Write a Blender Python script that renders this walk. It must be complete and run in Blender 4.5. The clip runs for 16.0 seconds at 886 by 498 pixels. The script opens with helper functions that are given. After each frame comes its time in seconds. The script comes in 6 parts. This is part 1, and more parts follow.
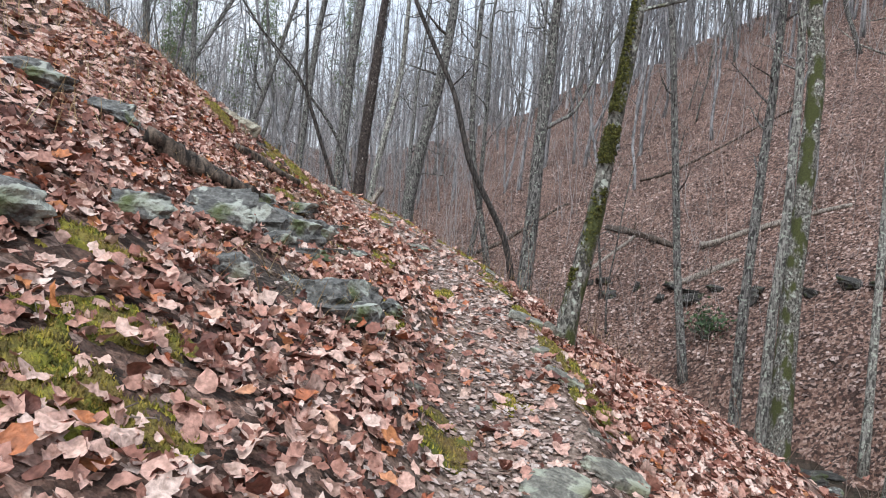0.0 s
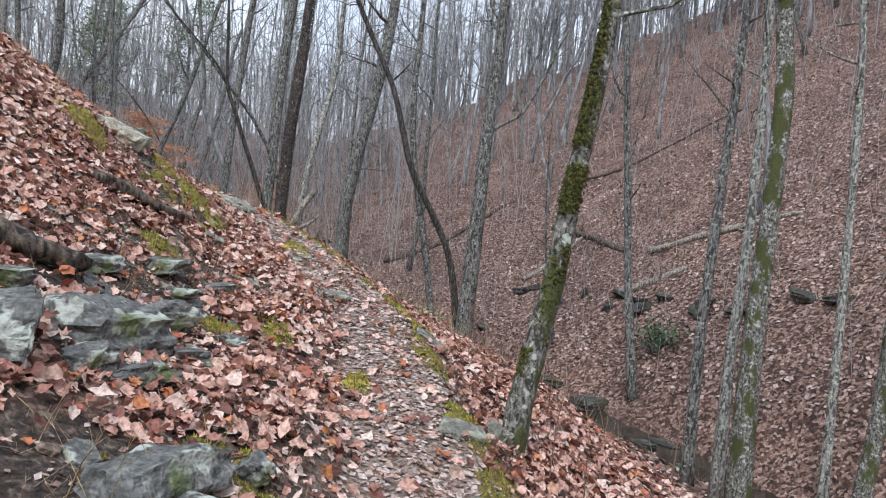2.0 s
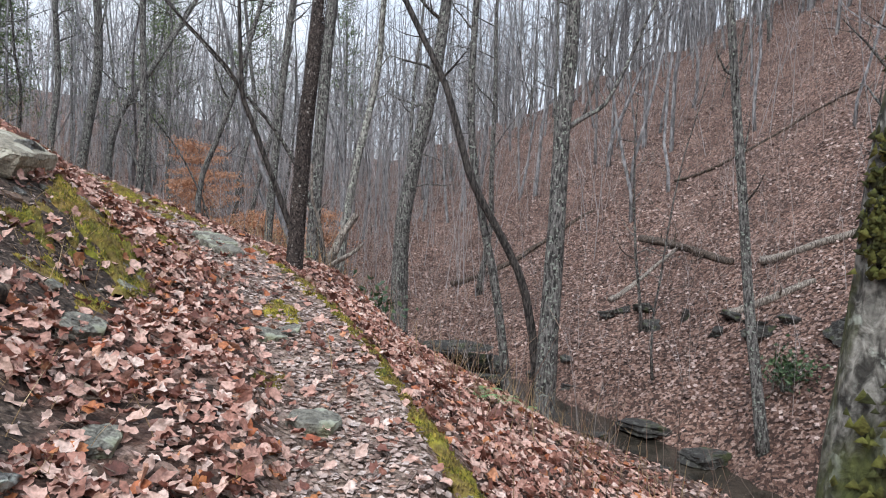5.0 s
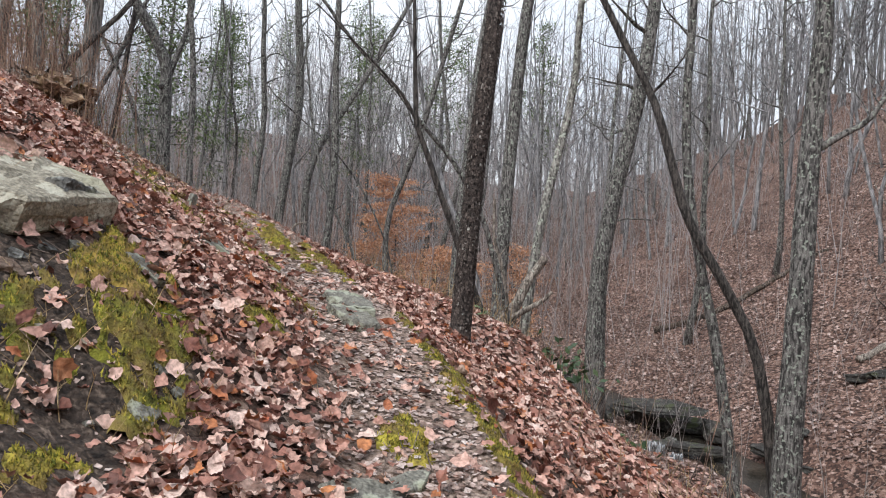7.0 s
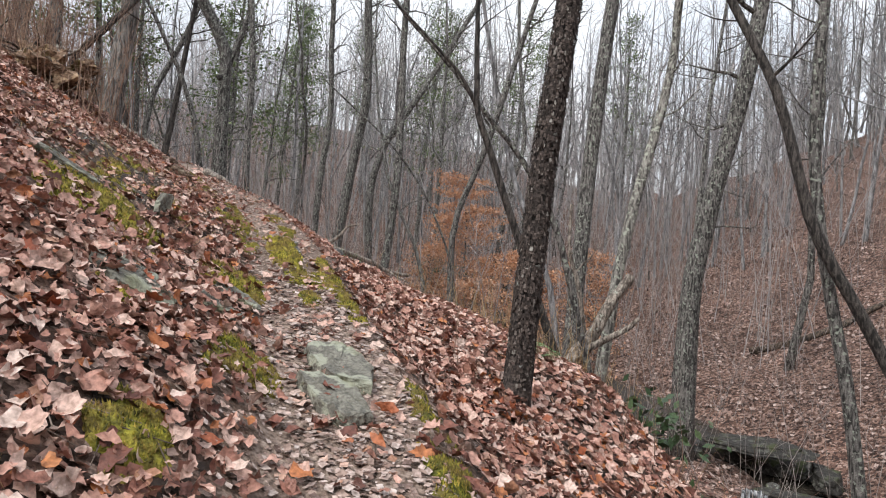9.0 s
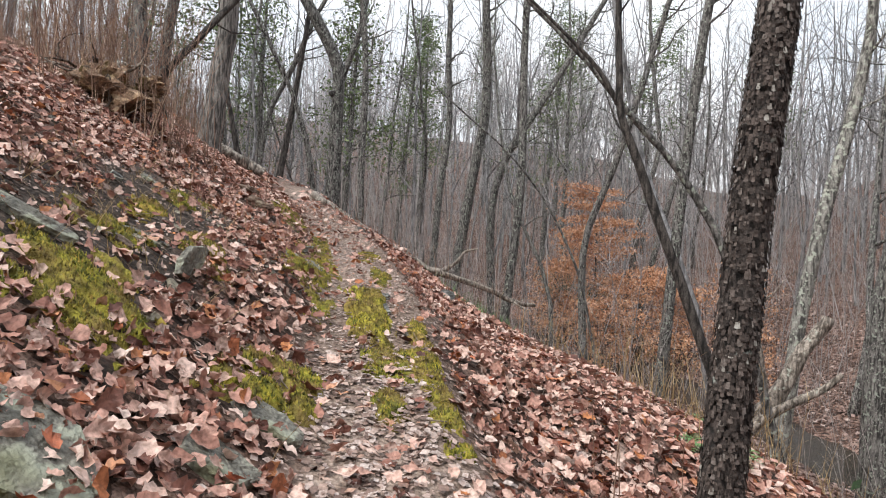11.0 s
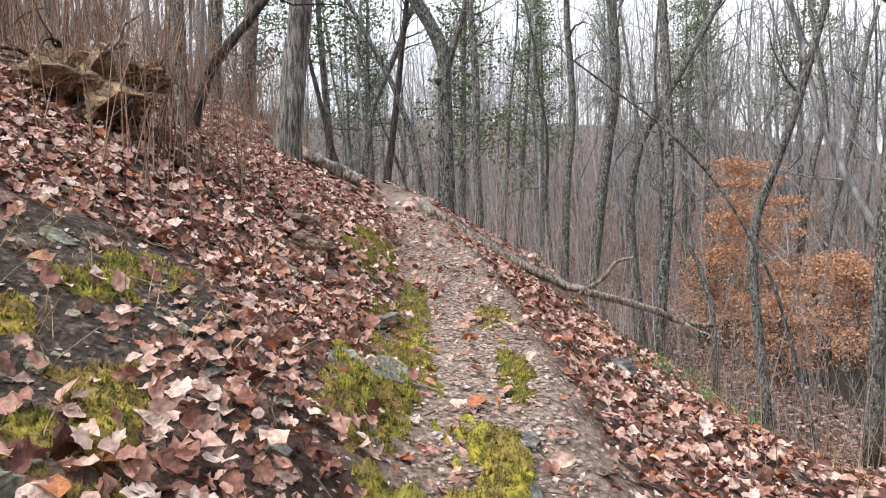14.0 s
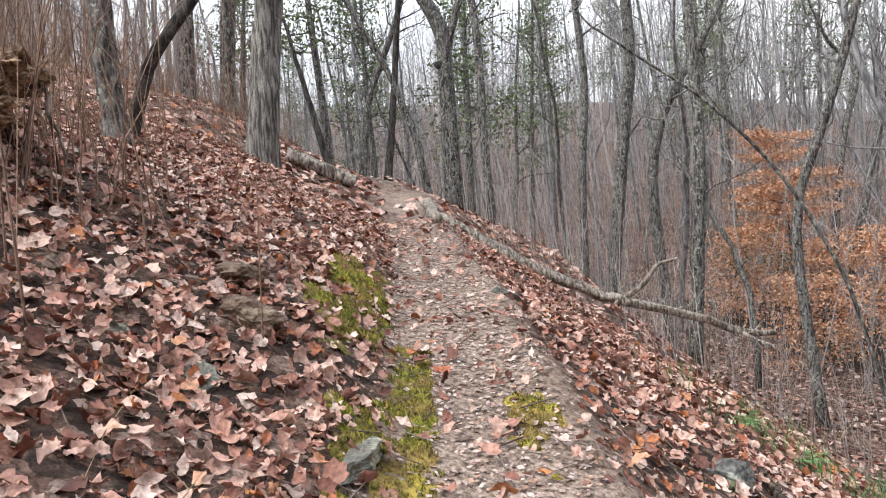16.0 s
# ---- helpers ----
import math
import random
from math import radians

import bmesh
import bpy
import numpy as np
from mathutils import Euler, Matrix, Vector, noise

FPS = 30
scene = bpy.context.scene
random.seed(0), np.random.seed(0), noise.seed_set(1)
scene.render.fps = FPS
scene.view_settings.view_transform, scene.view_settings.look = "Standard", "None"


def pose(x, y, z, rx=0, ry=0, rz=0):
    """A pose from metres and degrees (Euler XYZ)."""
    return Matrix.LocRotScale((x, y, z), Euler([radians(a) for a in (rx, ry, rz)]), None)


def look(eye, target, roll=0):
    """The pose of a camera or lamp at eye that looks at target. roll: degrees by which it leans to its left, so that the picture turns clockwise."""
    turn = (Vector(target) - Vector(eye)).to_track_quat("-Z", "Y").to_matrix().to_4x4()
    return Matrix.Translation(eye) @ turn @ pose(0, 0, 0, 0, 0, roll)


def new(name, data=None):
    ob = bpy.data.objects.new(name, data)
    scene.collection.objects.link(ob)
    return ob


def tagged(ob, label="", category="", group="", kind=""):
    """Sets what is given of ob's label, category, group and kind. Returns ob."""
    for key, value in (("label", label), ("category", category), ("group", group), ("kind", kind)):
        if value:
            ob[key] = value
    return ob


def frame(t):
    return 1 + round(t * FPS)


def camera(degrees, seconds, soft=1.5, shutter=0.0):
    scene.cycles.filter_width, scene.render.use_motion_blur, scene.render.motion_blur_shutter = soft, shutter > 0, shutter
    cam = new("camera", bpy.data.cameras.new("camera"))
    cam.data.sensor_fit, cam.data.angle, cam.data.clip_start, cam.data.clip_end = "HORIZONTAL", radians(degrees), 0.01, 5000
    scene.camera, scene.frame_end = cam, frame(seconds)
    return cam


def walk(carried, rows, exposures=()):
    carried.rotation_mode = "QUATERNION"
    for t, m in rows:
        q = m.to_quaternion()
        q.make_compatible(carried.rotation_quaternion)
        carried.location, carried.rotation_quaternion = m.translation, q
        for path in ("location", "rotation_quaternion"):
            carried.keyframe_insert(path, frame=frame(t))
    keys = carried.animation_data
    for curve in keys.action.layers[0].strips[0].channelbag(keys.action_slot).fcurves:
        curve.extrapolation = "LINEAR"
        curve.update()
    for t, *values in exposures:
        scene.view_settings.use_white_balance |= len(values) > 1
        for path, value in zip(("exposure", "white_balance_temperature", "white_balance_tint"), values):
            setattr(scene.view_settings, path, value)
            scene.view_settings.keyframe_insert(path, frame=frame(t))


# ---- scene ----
cam = camera(62.9, 16.0, soft=1.1)
PATH = [
    (0, (0.208, 0.402, 1.772), (0.143, 2.399, 1.684), 4.2),
    (0.5, (0.21, 0.853, 1.869), (0.22, 2.851, 1.789), 4.0),
    (1, (0.251, 1.289, 1.956), (0.347, 3.282, 1.818), 8.3),
    (1.5, (0.329, 1.612, 2.27), (0.427, 3.604, 2.124), 7.5),
    (2, (0.326, 1.954, 2.316), (0.413, 3.949, 2.204), 4.9),
    (2.5, (0.376, 2.445, 2.298), (0.444, 4.44, 2.187), 4.6),
    (3, (0.459, 3.035, 2.313), (0.461, 5.032, 2.2), 4.0),
    (3.5, (0.475, 3.75, 2.373), (0.433, 5.747, 2.273), 1.9),
    (3.7, (0.509, 3.978, 2.353), (0.47, 5.975, 2.251), 1.9),
    (5.8, (0.417, 6.191, 2.589), (0.218, 8.179, 2.517), 3.0),
    (6, (0.373, 6.422, 2.623), (0.151, 8.409, 2.557), 3.5),
    (6.5, (0.342, 6.977, 2.648), (-0.082, 8.932, 2.64), 1.9),
    (7, (0.215, 7.527, 2.667), (-0.429, 9.42, 2.649), 2.2),
    (7.5, (0.073, 8.108, 2.689), (-0.569, 10.002, 2.671), 2.6),
    (8, (0.031, 8.638, 2.813), (-0.678, 10.508, 2.795), 2.5),
    (8.2, (-0.025, 8.816, 2.81), (-0.774, 10.67, 2.786), 2.9),
    (10.3, (-0.801, 10.703, 3.045), (-1.828, 12.419, 3.04), 3.2),
    (10.5, (-0.895, 10.848, 3.073), (-1.978, 12.529, 3.064), 3.2),
    (11, (-1.209, 11.239, 3.158), (-2.347, 12.883, 3.137), 2.4),
    (11.5, (-1.477, 11.666, 3.203), (-2.664, 13.276, 3.181), 2.1),
    (12, (-1.765, 12.032, 3.256), (-3.082, 13.537, 3.226), 2.1),
    (12.5, (-2.085, 12.424, 3.329), (-3.401, 13.93, 3.306), 1.3),
    (13, (-2.366, 12.784, 3.378), (-3.73, 14.245, 3.312), -1.6),
    (13.5, (-2.735, 13.11, 3.47), (-4.119, 14.553, 3.405), -2.1),
    (14, (-3.106, 13.49, 3.509), (-4.506, 14.917, 3.461), -1.7),
    (14.5, (-3.469, 13.848, 3.592), (-4.87, 15.275, 3.556), 0.2),
    (15, (-3.747, 14.174, 3.663), (-5.151, 15.598, 3.616), -2.1),
    (15.5, (-3.978, 14.494, 3.76), (-5.38, 15.918, 3.69), -5.2),
    (16, (-4.228, 14.684, 3.793), (-5.65, 16.088, 3.708), -4.8),
]
walk(cam, [(t, look(eye, target, roll)) for t, eye, target, roll in PATH], [(0.0, 0.74, 5950, 9), (2.0, 0.74, 5800, 9), (4.0, 0.68, 5900, 10), (6.0, 0.66, 6050, 10), (8.0, 0.66, 6350, 11), (11.0, 0.84, 6450, 10), (16.0, 1.18, 6350, 10)])

# world: an overcast winter sky with a weak, wide sun
world = bpy.data.worlds.new("world")
scene.world = world
world.use_nodes = True
wn, wl = world.node_tree.nodes, world.node_tree.links
sky = wn.new("ShaderNodeTexSky")
sky.sky_type = "NISHITA"
sky.sun_disc = False
sky.sun_elevation = radians(38)
sky.sun_rotation = radians(200)
sky.dust_density = 4.0
grey = wn.new("ShaderNodeMix")
grey.data_type = "RGBA"
grey.inputs[0].default_value = 0.8
clouds = wn.new("ShaderNodeTexNoise")
clouds.inputs["Scale"].default_value = 3.0
clouds.inputs["Detail"].default_value = 5.0
cramp = wn.new("ShaderNodeValToRGB")
cramp.color_ramp.elements[0].position = 0.35
cramp.color_ramp.elements[0].color = (8.6, 9.2, 10.0, 1)
cramp.color_ramp.elements[1].position = 0.65
cramp.color_ramp.elements[1].color = (11.6, 11.9, 12.2, 1)
wl.new(clouds.outputs["Fac"], cramp.inputs["Fac"])
wl.new(sky.outputs["Color"], grey.inputs[6])
wl.new(cramp.outputs["Color"], grey.inputs[7])
wl.new(grey.outputs[2], wn["Background"].inputs["Color"])
wn["Background"].inputs["Strength"].default_value = 0.08
sun = new("sun", bpy.data.lights.new("sun", "SUN"))
sun.data.energy = 1.5
sun.data.angle = radians(25)
sun.data.color = (1.0, 0.96, 0.9)
sun.matrix_world = look((0, 0, 60), (14, 40, 0))

# ---- lie of the land ----
TRAIL = [(0.83, -11.0, -1.76), (0.55, -4.4, -0.55), (0.46, 0.0, 0.22), (0.55, 3.3, 0.68), (0.46, 6.05, 1.01), (0.06, 8.47, 1.23), (-0.77, 10.67, 1.59), (-2.31, 12.82, 2.11), (-3.74, 14.3, 2.42), (-5.45, 16.17, 2.81), (-8.58, 18.92, 3.41), (-11.55, 21.45, 3.85), (-14.74, 24.2, 4.4), (-19.8, 27.5, 5.06), (-33.0, 31.9, 6.6), (-66.0, 34.1, 8.8)]
STREAM = [(66.0, -121.0, -8.8), (24.2, -22.0, -4.62), (9.9, 11.0, -3.19), (7.92, 17.6, -2.86), (3.85, 24.2, -2.64), (-0.22, 30.14, -2.31), (-9.35, 37.4, -1.32), (-22.0, 46.0, -0.44), (-42.0, 53.0, 1.2), (-90.0, 56.0, 4.0)]

# the ridge across the valley: bearing to the left, range and height
RIDGE_BEARING = [-110, -70, -40, -25, -16, -8, 0, 8, 14, 25, 60, 100]
RIDGE_RANGE = [45, 50, 55, 65, 75, 85, 92, 110, 130, 140, 140, 150]
RIDGE_HEIGHT = [28, 28, 26, 23.5, 20.8, 18.6, 14.0, 11.0, 13.0, 21, 27, 30]


def dense(points, step, smooth):
    """A polyline as evenly spaced samples, its corners rounded."""
    p = np.array(points, float)
    length = np.r_[0, np.cumsum(np.hypot(*np.diff(p[:, :2], axis=0).T))]
    at = np.arange(0, length[-1], step)
    out = np.stack([np.interp(at, length, p[:, k]) for k in range(3)], -1)
    w = max(1, int(smooth / step))
    for _ in range(2):
        pad = np.pad(out, ((w, w), (0, 0)), "edge")
        run = np.cumsum(np.vstack([np.zeros((1, 3)), pad]), axis=0)
        out = (run[2 * w + 1:] - run[:-2 * w - 1]) / (2 * w + 1)
    return out


TRAIL_LINE, STREAM_LINE = dense(TRAIL, 0.25, 0.9), dense(STREAM, 0.7, 2.0)


def beside(x, y, line):
    """For each place: the distance to the line, left of it positive, the line's height there and the way along it."""
    side, high, along = np.empty_like(x), np.empty_like(x), np.empty_like(x)
    seg = np.gradient(line[:, :2], axis=0)
    gap = np.r_[0, np.cumsum(np.hypot(*np.diff(line[:, :2], axis=0).T))]
    for a in range(0, len(x), 4000):
        px, py = x[a:a + 4000], y[a:a + 4000]
        far = (px[:, None] - line[None, :, 0]) ** 2 + (py[:, None] - line[None, :, 1]) ** 2
        k = far.argmin(1)
        vx, vy = px - line[k, 0], py - line[k, 1]
        norm = np.hypot(seg[k, 0], seg[k, 1])
        ahead = (seg[k, 0] * vx + seg[k, 1] * vy) / norm
        side[a:a + 4000] = np.sqrt(far[np.arange(len(k)), k]) * np.sign(seg[k, 0] * vy - seg[k, 1] * vx)
        along[a:a + 4000] = gap[k] + ahead
        high[a:a + 4000] = np.interp(gap[k] + ahead, gap, line[:, 2])
    return side, high, along


def lattice(i, j, seed):
    h = (i * 374761393 + j * 668265263 + seed * 974634777) & 0x7FFFFFFF
    h = ((h ^ (h >> 13)) * 1274126177) & 0x7FFFFFFF
    return ((h ^ (h >> 16)) & 0xFFFF) / 65535.0


def rough(x, y, size, seed=0):
    """Smooth random relief from -1 to 1 with lumps of that size."""
    a, b = x / size, y / size
    i, j = np.floor(a).astype(np.int64), np.floor(b).astype(np.int64)
    f, g = a - i, b - j
    f, g = f * f * (3 - 2 * f), g * g * (3 - 2 * g)
    top = lattice(i, j, seed) * (1 - f) + lattice(i + 1, j, seed) * f
    low = lattice(i, j + 1, seed) * (1 - f) + lattice(i + 1, j + 1, seed) * f
    return 2 * (top * (1 - g) + low * g) - 1


def ground_height(x, y):
    x, y = np.atleast_1d(np.asarray(x, float)), np.atleast_1d(np.asarray(y, float))
    u, zt, s = beside(x, y, TRAIL_LINE)
    left, right = np.maximum(u - 0.36, 0), np.maximum(-u - 0.36, 0)
    bank = 0.58 * np.minimum(left, 3.0) + 0.25 * np.clip(left - 3.0, 0, 3.0) + (0.08 + 0.2 * np.clip((s - 30) / 8, 0, 1)) * np.clip(left - 6.0, 0, 45)
    z = zt + bank - 0.5 * right - 0.45 * np.maximum(right - 2.8, 0) * np.clip((s - 19) / 4, 0, 1) - 0.2 * np.minimum(right, 3.5) * np.clip((s - 27.5) / 3, 0, 1) * np.clip((42 - s) / 5, 0, 1) - 0.10 * (1 - np.exp(-right / 0.35)) + 0.05 * np.clip(u, -0.4, 0.4)
    z += 0.15 * np.minimum(right, 2.0) * np.interp(s, [24.5, 26.5, 29, 31], [0, 1, 1, 0])
    n, zs, q = beside(x, y, STREAM_LINE)
    near, over = np.maximum(n, 0), np.maximum(-n, 0)
    bearing, range_ = np.degrees(np.arctan2(-x, y - 5)), np.hypot(x, y - 5)
    crest = np.interp(bearing, RIDGE_BEARING, RIDGE_RANGE)
    top = np.interp(bearing, RIDGE_BEARING, RIDGE_HEIGHT)
    part_way = over / (over + np.maximum(crest - range_, 0) + 0.01)
    hill = zs + (top - zs) * part_way ** 0.95 - 0.12 * np.maximum(range_ - crest, 0)
    floor = zs + 0.06 * near
    k = 0.5
    m = np.where(n > 0, np.logaddexp(z / k, floor / k) * k, hill) - 0.42 * np.exp(-(n / 1.3) ** 2)
    m += 0.05 * np.exp(-((x + 2.1) ** 2 + (y - 10.1) ** 2) / 0.1)
    m -= np.interp(s, [12, 14, 15.5, 17.5, 19, 21, 22.4], [0, 0.08, 0.09, 0.2, 0.19, 0.12, 0]) * np.clip((u - 0.5) / 0.8, 0, 1)
    off = np.clip(np.abs(u) / 0.9, 0.25, 1)
    m += off * (0.10 * rough(x, y, 1.7, 1) + 0.045 * rough(x, y, 0.6, 2)) + 0.014 * rough(x, y, 0.22, 3)
    m += np.clip(np.abs(u) / 6, 0, 1) * np.clip((np.abs(n) - 1) / 4, 0, 1) * 0.35 * rough(x, y, 6.0, 4)
    return m

# ---- land built ----


def material(name, rough_value=0.85):
    m = bpy.data.materials.new(name)
    m.use_nodes = True
    m.node_tree.nodes["Principled BSDF"].inputs["Roughness"].default_value = rough_value
    return m


def node(m, kind, **inputs):
    n = m.node_tree.nodes.new(kind)
    for key, value in inputs.items():
        n.inputs[key.replace("_", " ")].default_value = value
    return n


def ramp(m, source, stops):
    r = node(m, "ShaderNodeValToRGB")
    e = r.color_ramp.elements
    while len(e) < len(stops):
        e.new(0.5)
    for item, (at, colour) in zip(e, stops):
        item.position, item.color = at, (*colour, 1)
    m.node_tree.links.new(source, r.inputs["Fac"])
    return r.outputs["Color"]


def blend(m, factor, a, b, mode="MIX"):
    n = node(m, "ShaderNodeMix")
    n.data_type, n.blend_type = "RGBA", mode
    for slot, value in ((0, factor), (6, a), (7, b)):
        if isinstance(value, (int, float)):
            n.inputs[slot].default_value = value
        elif isinstance(value, tuple):
            n.inputs[slot].default_value = (*value, 1)
        else:
            m.node_tree.links.new(value, n.inputs[slot])
    return n.outputs[2]


def place_of(m, scale=(1, 1, 1), local=True):
    c = node(m, "ShaderNodeTexCoord")
    g = node(m, "ShaderNodeMapping")
    g.inputs["Scale"].default_value = scale
    m.node_tree.links.new(c.outputs["Object"], g.inputs["Vector"])
    return g.outputs["Vector"]


def noise_of(m, scale, detail=4.0, where=None, distortion=0.0):
    n = node(m, "ShaderNodeTexNoise", Scale=scale, Detail=detail, Distortion=distortion)
    m.node_tree.links.new(where if where is not None else place_of(m), n.inputs["Vector"])
    return n.outputs["Fac"]


def finish(m, colour, height=None, strength=0.4, distance=0.02, gloss=None):
    p, l = m.node_tree.nodes["Principled BSDF"], m.node_tree.links
    l.new(colour, p.inputs["Base Color"])
    if height is not None:
        b = node(m, "ShaderNodeBump", Strength=strength, Distance=distance)
        l.new(height, b.inputs["Height"])
        l.new(b.outputs["Normal"], p.inputs["Normal"])
    if gloss is not None:
        l.new(gloss, p.inputs["Roughness"])
    return m


def bark(name, dark, light, lichen=None, lichen_from=0.62, moss=None, moss_from=0.6, stretch=0.22, size=26.0, relief=0.6):
    """Furrowed bark: long grain, patches of lichen and moss."""
    m = material(name, 0.92)
    grain = noise_of(m, size, 5.0, place_of(m, (1, 1, stretch)), 0.6)
    colour = ramp(m, grain, [(0.4, tuple(0.6 * c for c in dark)), (0.62, tuple(1.2 * c for c in light))])
    broad = noise_of(m, 2.2, 3.0)
    colour = blend(m, 0.45, colour, ramp(m, broad, [(0.3, (0.45, 0.44, 0.42)), (0.7, (1.0, 1.0, 1.0))]), "MULTIPLY")
    speck = ramp(m, noise_of(m, 75.0, 5.0), [(0.36, (0.5, 0.49, 0.48)), (0.6, (1.12, 1.12, 1.12))])
    colour = blend(m, 0.85, colour, speck, "MULTIPLY")
    if lichen:
        spot = ramp(m, noise_of(m, 17.0, 9.0), [(lichen_from - 0.03, (0, 0, 0)), (lichen_from + 0.03, (1, 1, 1))])
        colour = blend(m, spot, colour, lichen)
    if moss:
        spot = ramp(m, noise_of(m, 4.0, 5.0, place_of(m, (1, 1, 0.55))), [(moss_from - 0.04, (0, 0, 0)), (moss_from + 0.04, (1, 1, 1))])
        deep = ramp(m, noise_of(m, 60.0, 3.0), [(0.3, tuple(0.5 * c for c in moss)), (0.7, tuple(1.3 * c for c in moss))])
        colour = blend(m, spot, colour, deep)
    return finish(m, colour, grain, relief, 0.02)


GREY_BARK = bark("grey bark", (0.05, 0.047, 0.045), (0.21, 0.20, 0.19), (0.29, 0.32, 0.27), 0.6)
DARK_BARK = bark("dark bark", (0.025, 0.022, 0.02), (0.10, 0.088, 0.08))
PALE_BARK = bark("pale bark", (0.13, 0.125, 0.115), (0.36, 0.35, 0.32), (0.42, 0.45, 0.38), 0.58)
# trunks farther off: bark paled and cooled, distance haze mixed into its colour
HAZED_BARK = bark("hazed bark", (0.26, 0.26, 0.27), (0.38, 0.38, 0.39), size=10.0)
MOSSY_BARK = bark("mossy bark", (0.07, 0.066, 0.056), (0.27, 0.26, 0.23), (0.40, 0.43, 0.37), 0.6, (0.06, 0.068, 0.018), 0.53, stretch=0.6, size=34.0, relief=0.9)
OAK_BARK = bark("oak bark", (0.10, 0.094, 0.087), (0.30, 0.285, 0.265), size=30.0, stretch=0.12, relief=1.0)
CHERRY_BARK = bark("cherry bark", (0.022, 0.018, 0.016), (0.10, 0.082, 0.075), (0.34, 0.36, 0.33), 0.68, stretch=0.6, size=34.0, relief=0.9)

# soil under the leaves: brown litter, trodden grey-brown on the trail
SOIL = material("leaf soil", 0.95)
wander = node(SOIL, "ShaderNodeMix")
wander.data_type = "RGBA"
wander.blend_type = "ADD"
wander.inputs[0].default_value = 0.05
SOIL.node_tree.links.new(place_of(SOIL), wander.inputs[6])
shift = node(SOIL, "ShaderNodeTexNoise", Scale=14.0, Detail=3.0)
SOIL.node_tree.links.new(place_of(SOIL), shift.inputs["Vector"])
SOIL.node_tree.links.new(shift.outputs["Color"], wander.inputs[7])
cells = node(SOIL, "ShaderNodeTexVoronoi", Scale=15.0)
SOIL.node_tree.links.new(wander.outputs[2], cells.inputs["Vector"])
split = node(SOIL, "ShaderNodeSeparateColor")
SOIL.node_tree.links.new(cells.outputs["Color"], split.inputs["Color"])
litter = ramp(SOIL, split.outputs["Red"], [(0.0, (0.03, 0.018, 0.014)), (0.35, (0.11, 0.06, 0.045)), (0.6, (0.26, 0.155, 0.12)), (0.85, (0.42, 0.29, 0.24)), (1.0, (0.6, 0.46, 0.41))])
grit = ramp(SOIL, noise_of(SOIL, 38.0, 6.0, distortion=1.0), [(0.35, (0.35, 0.32, 0.3)), (0.6, (1.05, 1.03, 1.0))])
litter = blend(SOIL, 1.0, litter, grit, "MULTIPLY")
broad = ramp(SOIL, noise_of(SOIL, 0.5, 4.0), [(0.35, (0.62, 0.58, 0.56)), (0.65, (1.0, 0.98, 0.97))])
path_soil = ramp(SOIL, noise_of(SOIL, 40.0, 8.0), [(0.32, (0.10, 0.072, 0.056)), (0.5, (0.32, 0.245, 0.198)), (0.68, (0.52, 0.43, 0.365))])
worn = node(SOIL, "ShaderNodeAttribute")
worn.attribute_name = "trodden"
# dark earth: bare ground's own tone, also painted shade between the fallen leaves
earth_gap_soil = ramp(SOIL, noise_of(SOIL, 26.0, 8.0, distortion=0.8), [(0.36, (0.018, 0.013, 0.010)), (0.54, (0.075, 0.054, 0.041)), (0.7, (0.24, 0.19, 0.15))])
under = node(SOIL, "ShaderNodeAttribute")
under.attribute_name = "drifts"
litter = blend(SOIL, under.outputs["Fac"], litter, earth_gap_soil)
litter = blend(SOIL, worn.outputs["Fac"], litter, path_soil)
finish(SOIL, blend(SOIL, 1.0, litter, broad, "MULTIPLY"), noise_of(SOIL, 30.0, 6.0), 0.9, 0.04)


def mesh_from(name, verts, faces, smooth=False):
    me = bpy.data.meshes.new(name)
    me.from_pydata([tuple(v) for v in verts], [], faces)
    if smooth:
        me.shade_smooth()
    me.update()
    return me


def graded(lo, hi, step, low_end, high_end, grow=1.12):
    """Even steps from lo to hi, then ever wider ones out to the ends."""
    mid = list(np.arange(lo, hi, step))
    out, s, v = [], step, lo
    while v > low_end:
        s *= grow
        v -= s
        out.append(v)
    tail, s, v = [], step, mid[-1]
    while v < high_end:
        s *= grow
        v += s
        tail.append(v)
    return np.array(out[::-1] + mid + tail)


gx, gy = graded(-9.5, 3.2, 0.09, -900, 900), graded(0.5, 19.5, 0.09, -900, 900)
mx, my = np.meshgrid(gx, gy)
mz = ground_height(mx.ravel(), my.ravel())
nx, ny = len(gx), len(gy)
ij = (np.arange(ny - 1)[:, None] * nx + np.arange(nx - 1)[None]).ravel()
quads = np.stack([ij, ij + 1, ij + nx + 1, ij + nx], -1)
ground_mesh = bpy.data.meshes.new("ground")
ground_mesh.vertices.add(nx * ny)
ground_mesh.vertices.foreach_set("co", np.stack([mx.ravel(), my.ravel(), mz], -1).ravel())
ground_mesh.loops.add(4 * len(quads))
ground_mesh.loops.foreach_set("vertex_index", quads.ravel().astype(np.int32))
ground_mesh.polygons.add(len(quads))
ground_mesh.polygons.foreach_set("loop_start", np.arange(0, 4 * len(quads), 4, dtype=np.int32))
ground_mesh.update(calc_edges=True)
trodden = ground_mesh.attributes.new("trodden", "FLOAT", "POINT")
gu = beside(mx.ravel(), my.ravel(), TRAIL_LINE)[0]
trodden.data.foreach_set("value", np.clip((0.52 + 0.14 * rough(mx.ravel(), my.ravel(), 0.3, 12) - np.abs(gu)) / 0.2, 0, 1).astype(np.float32))
_, _, gs = beside(mx.ravel(), my.ravel(), TRAIL_LINE)
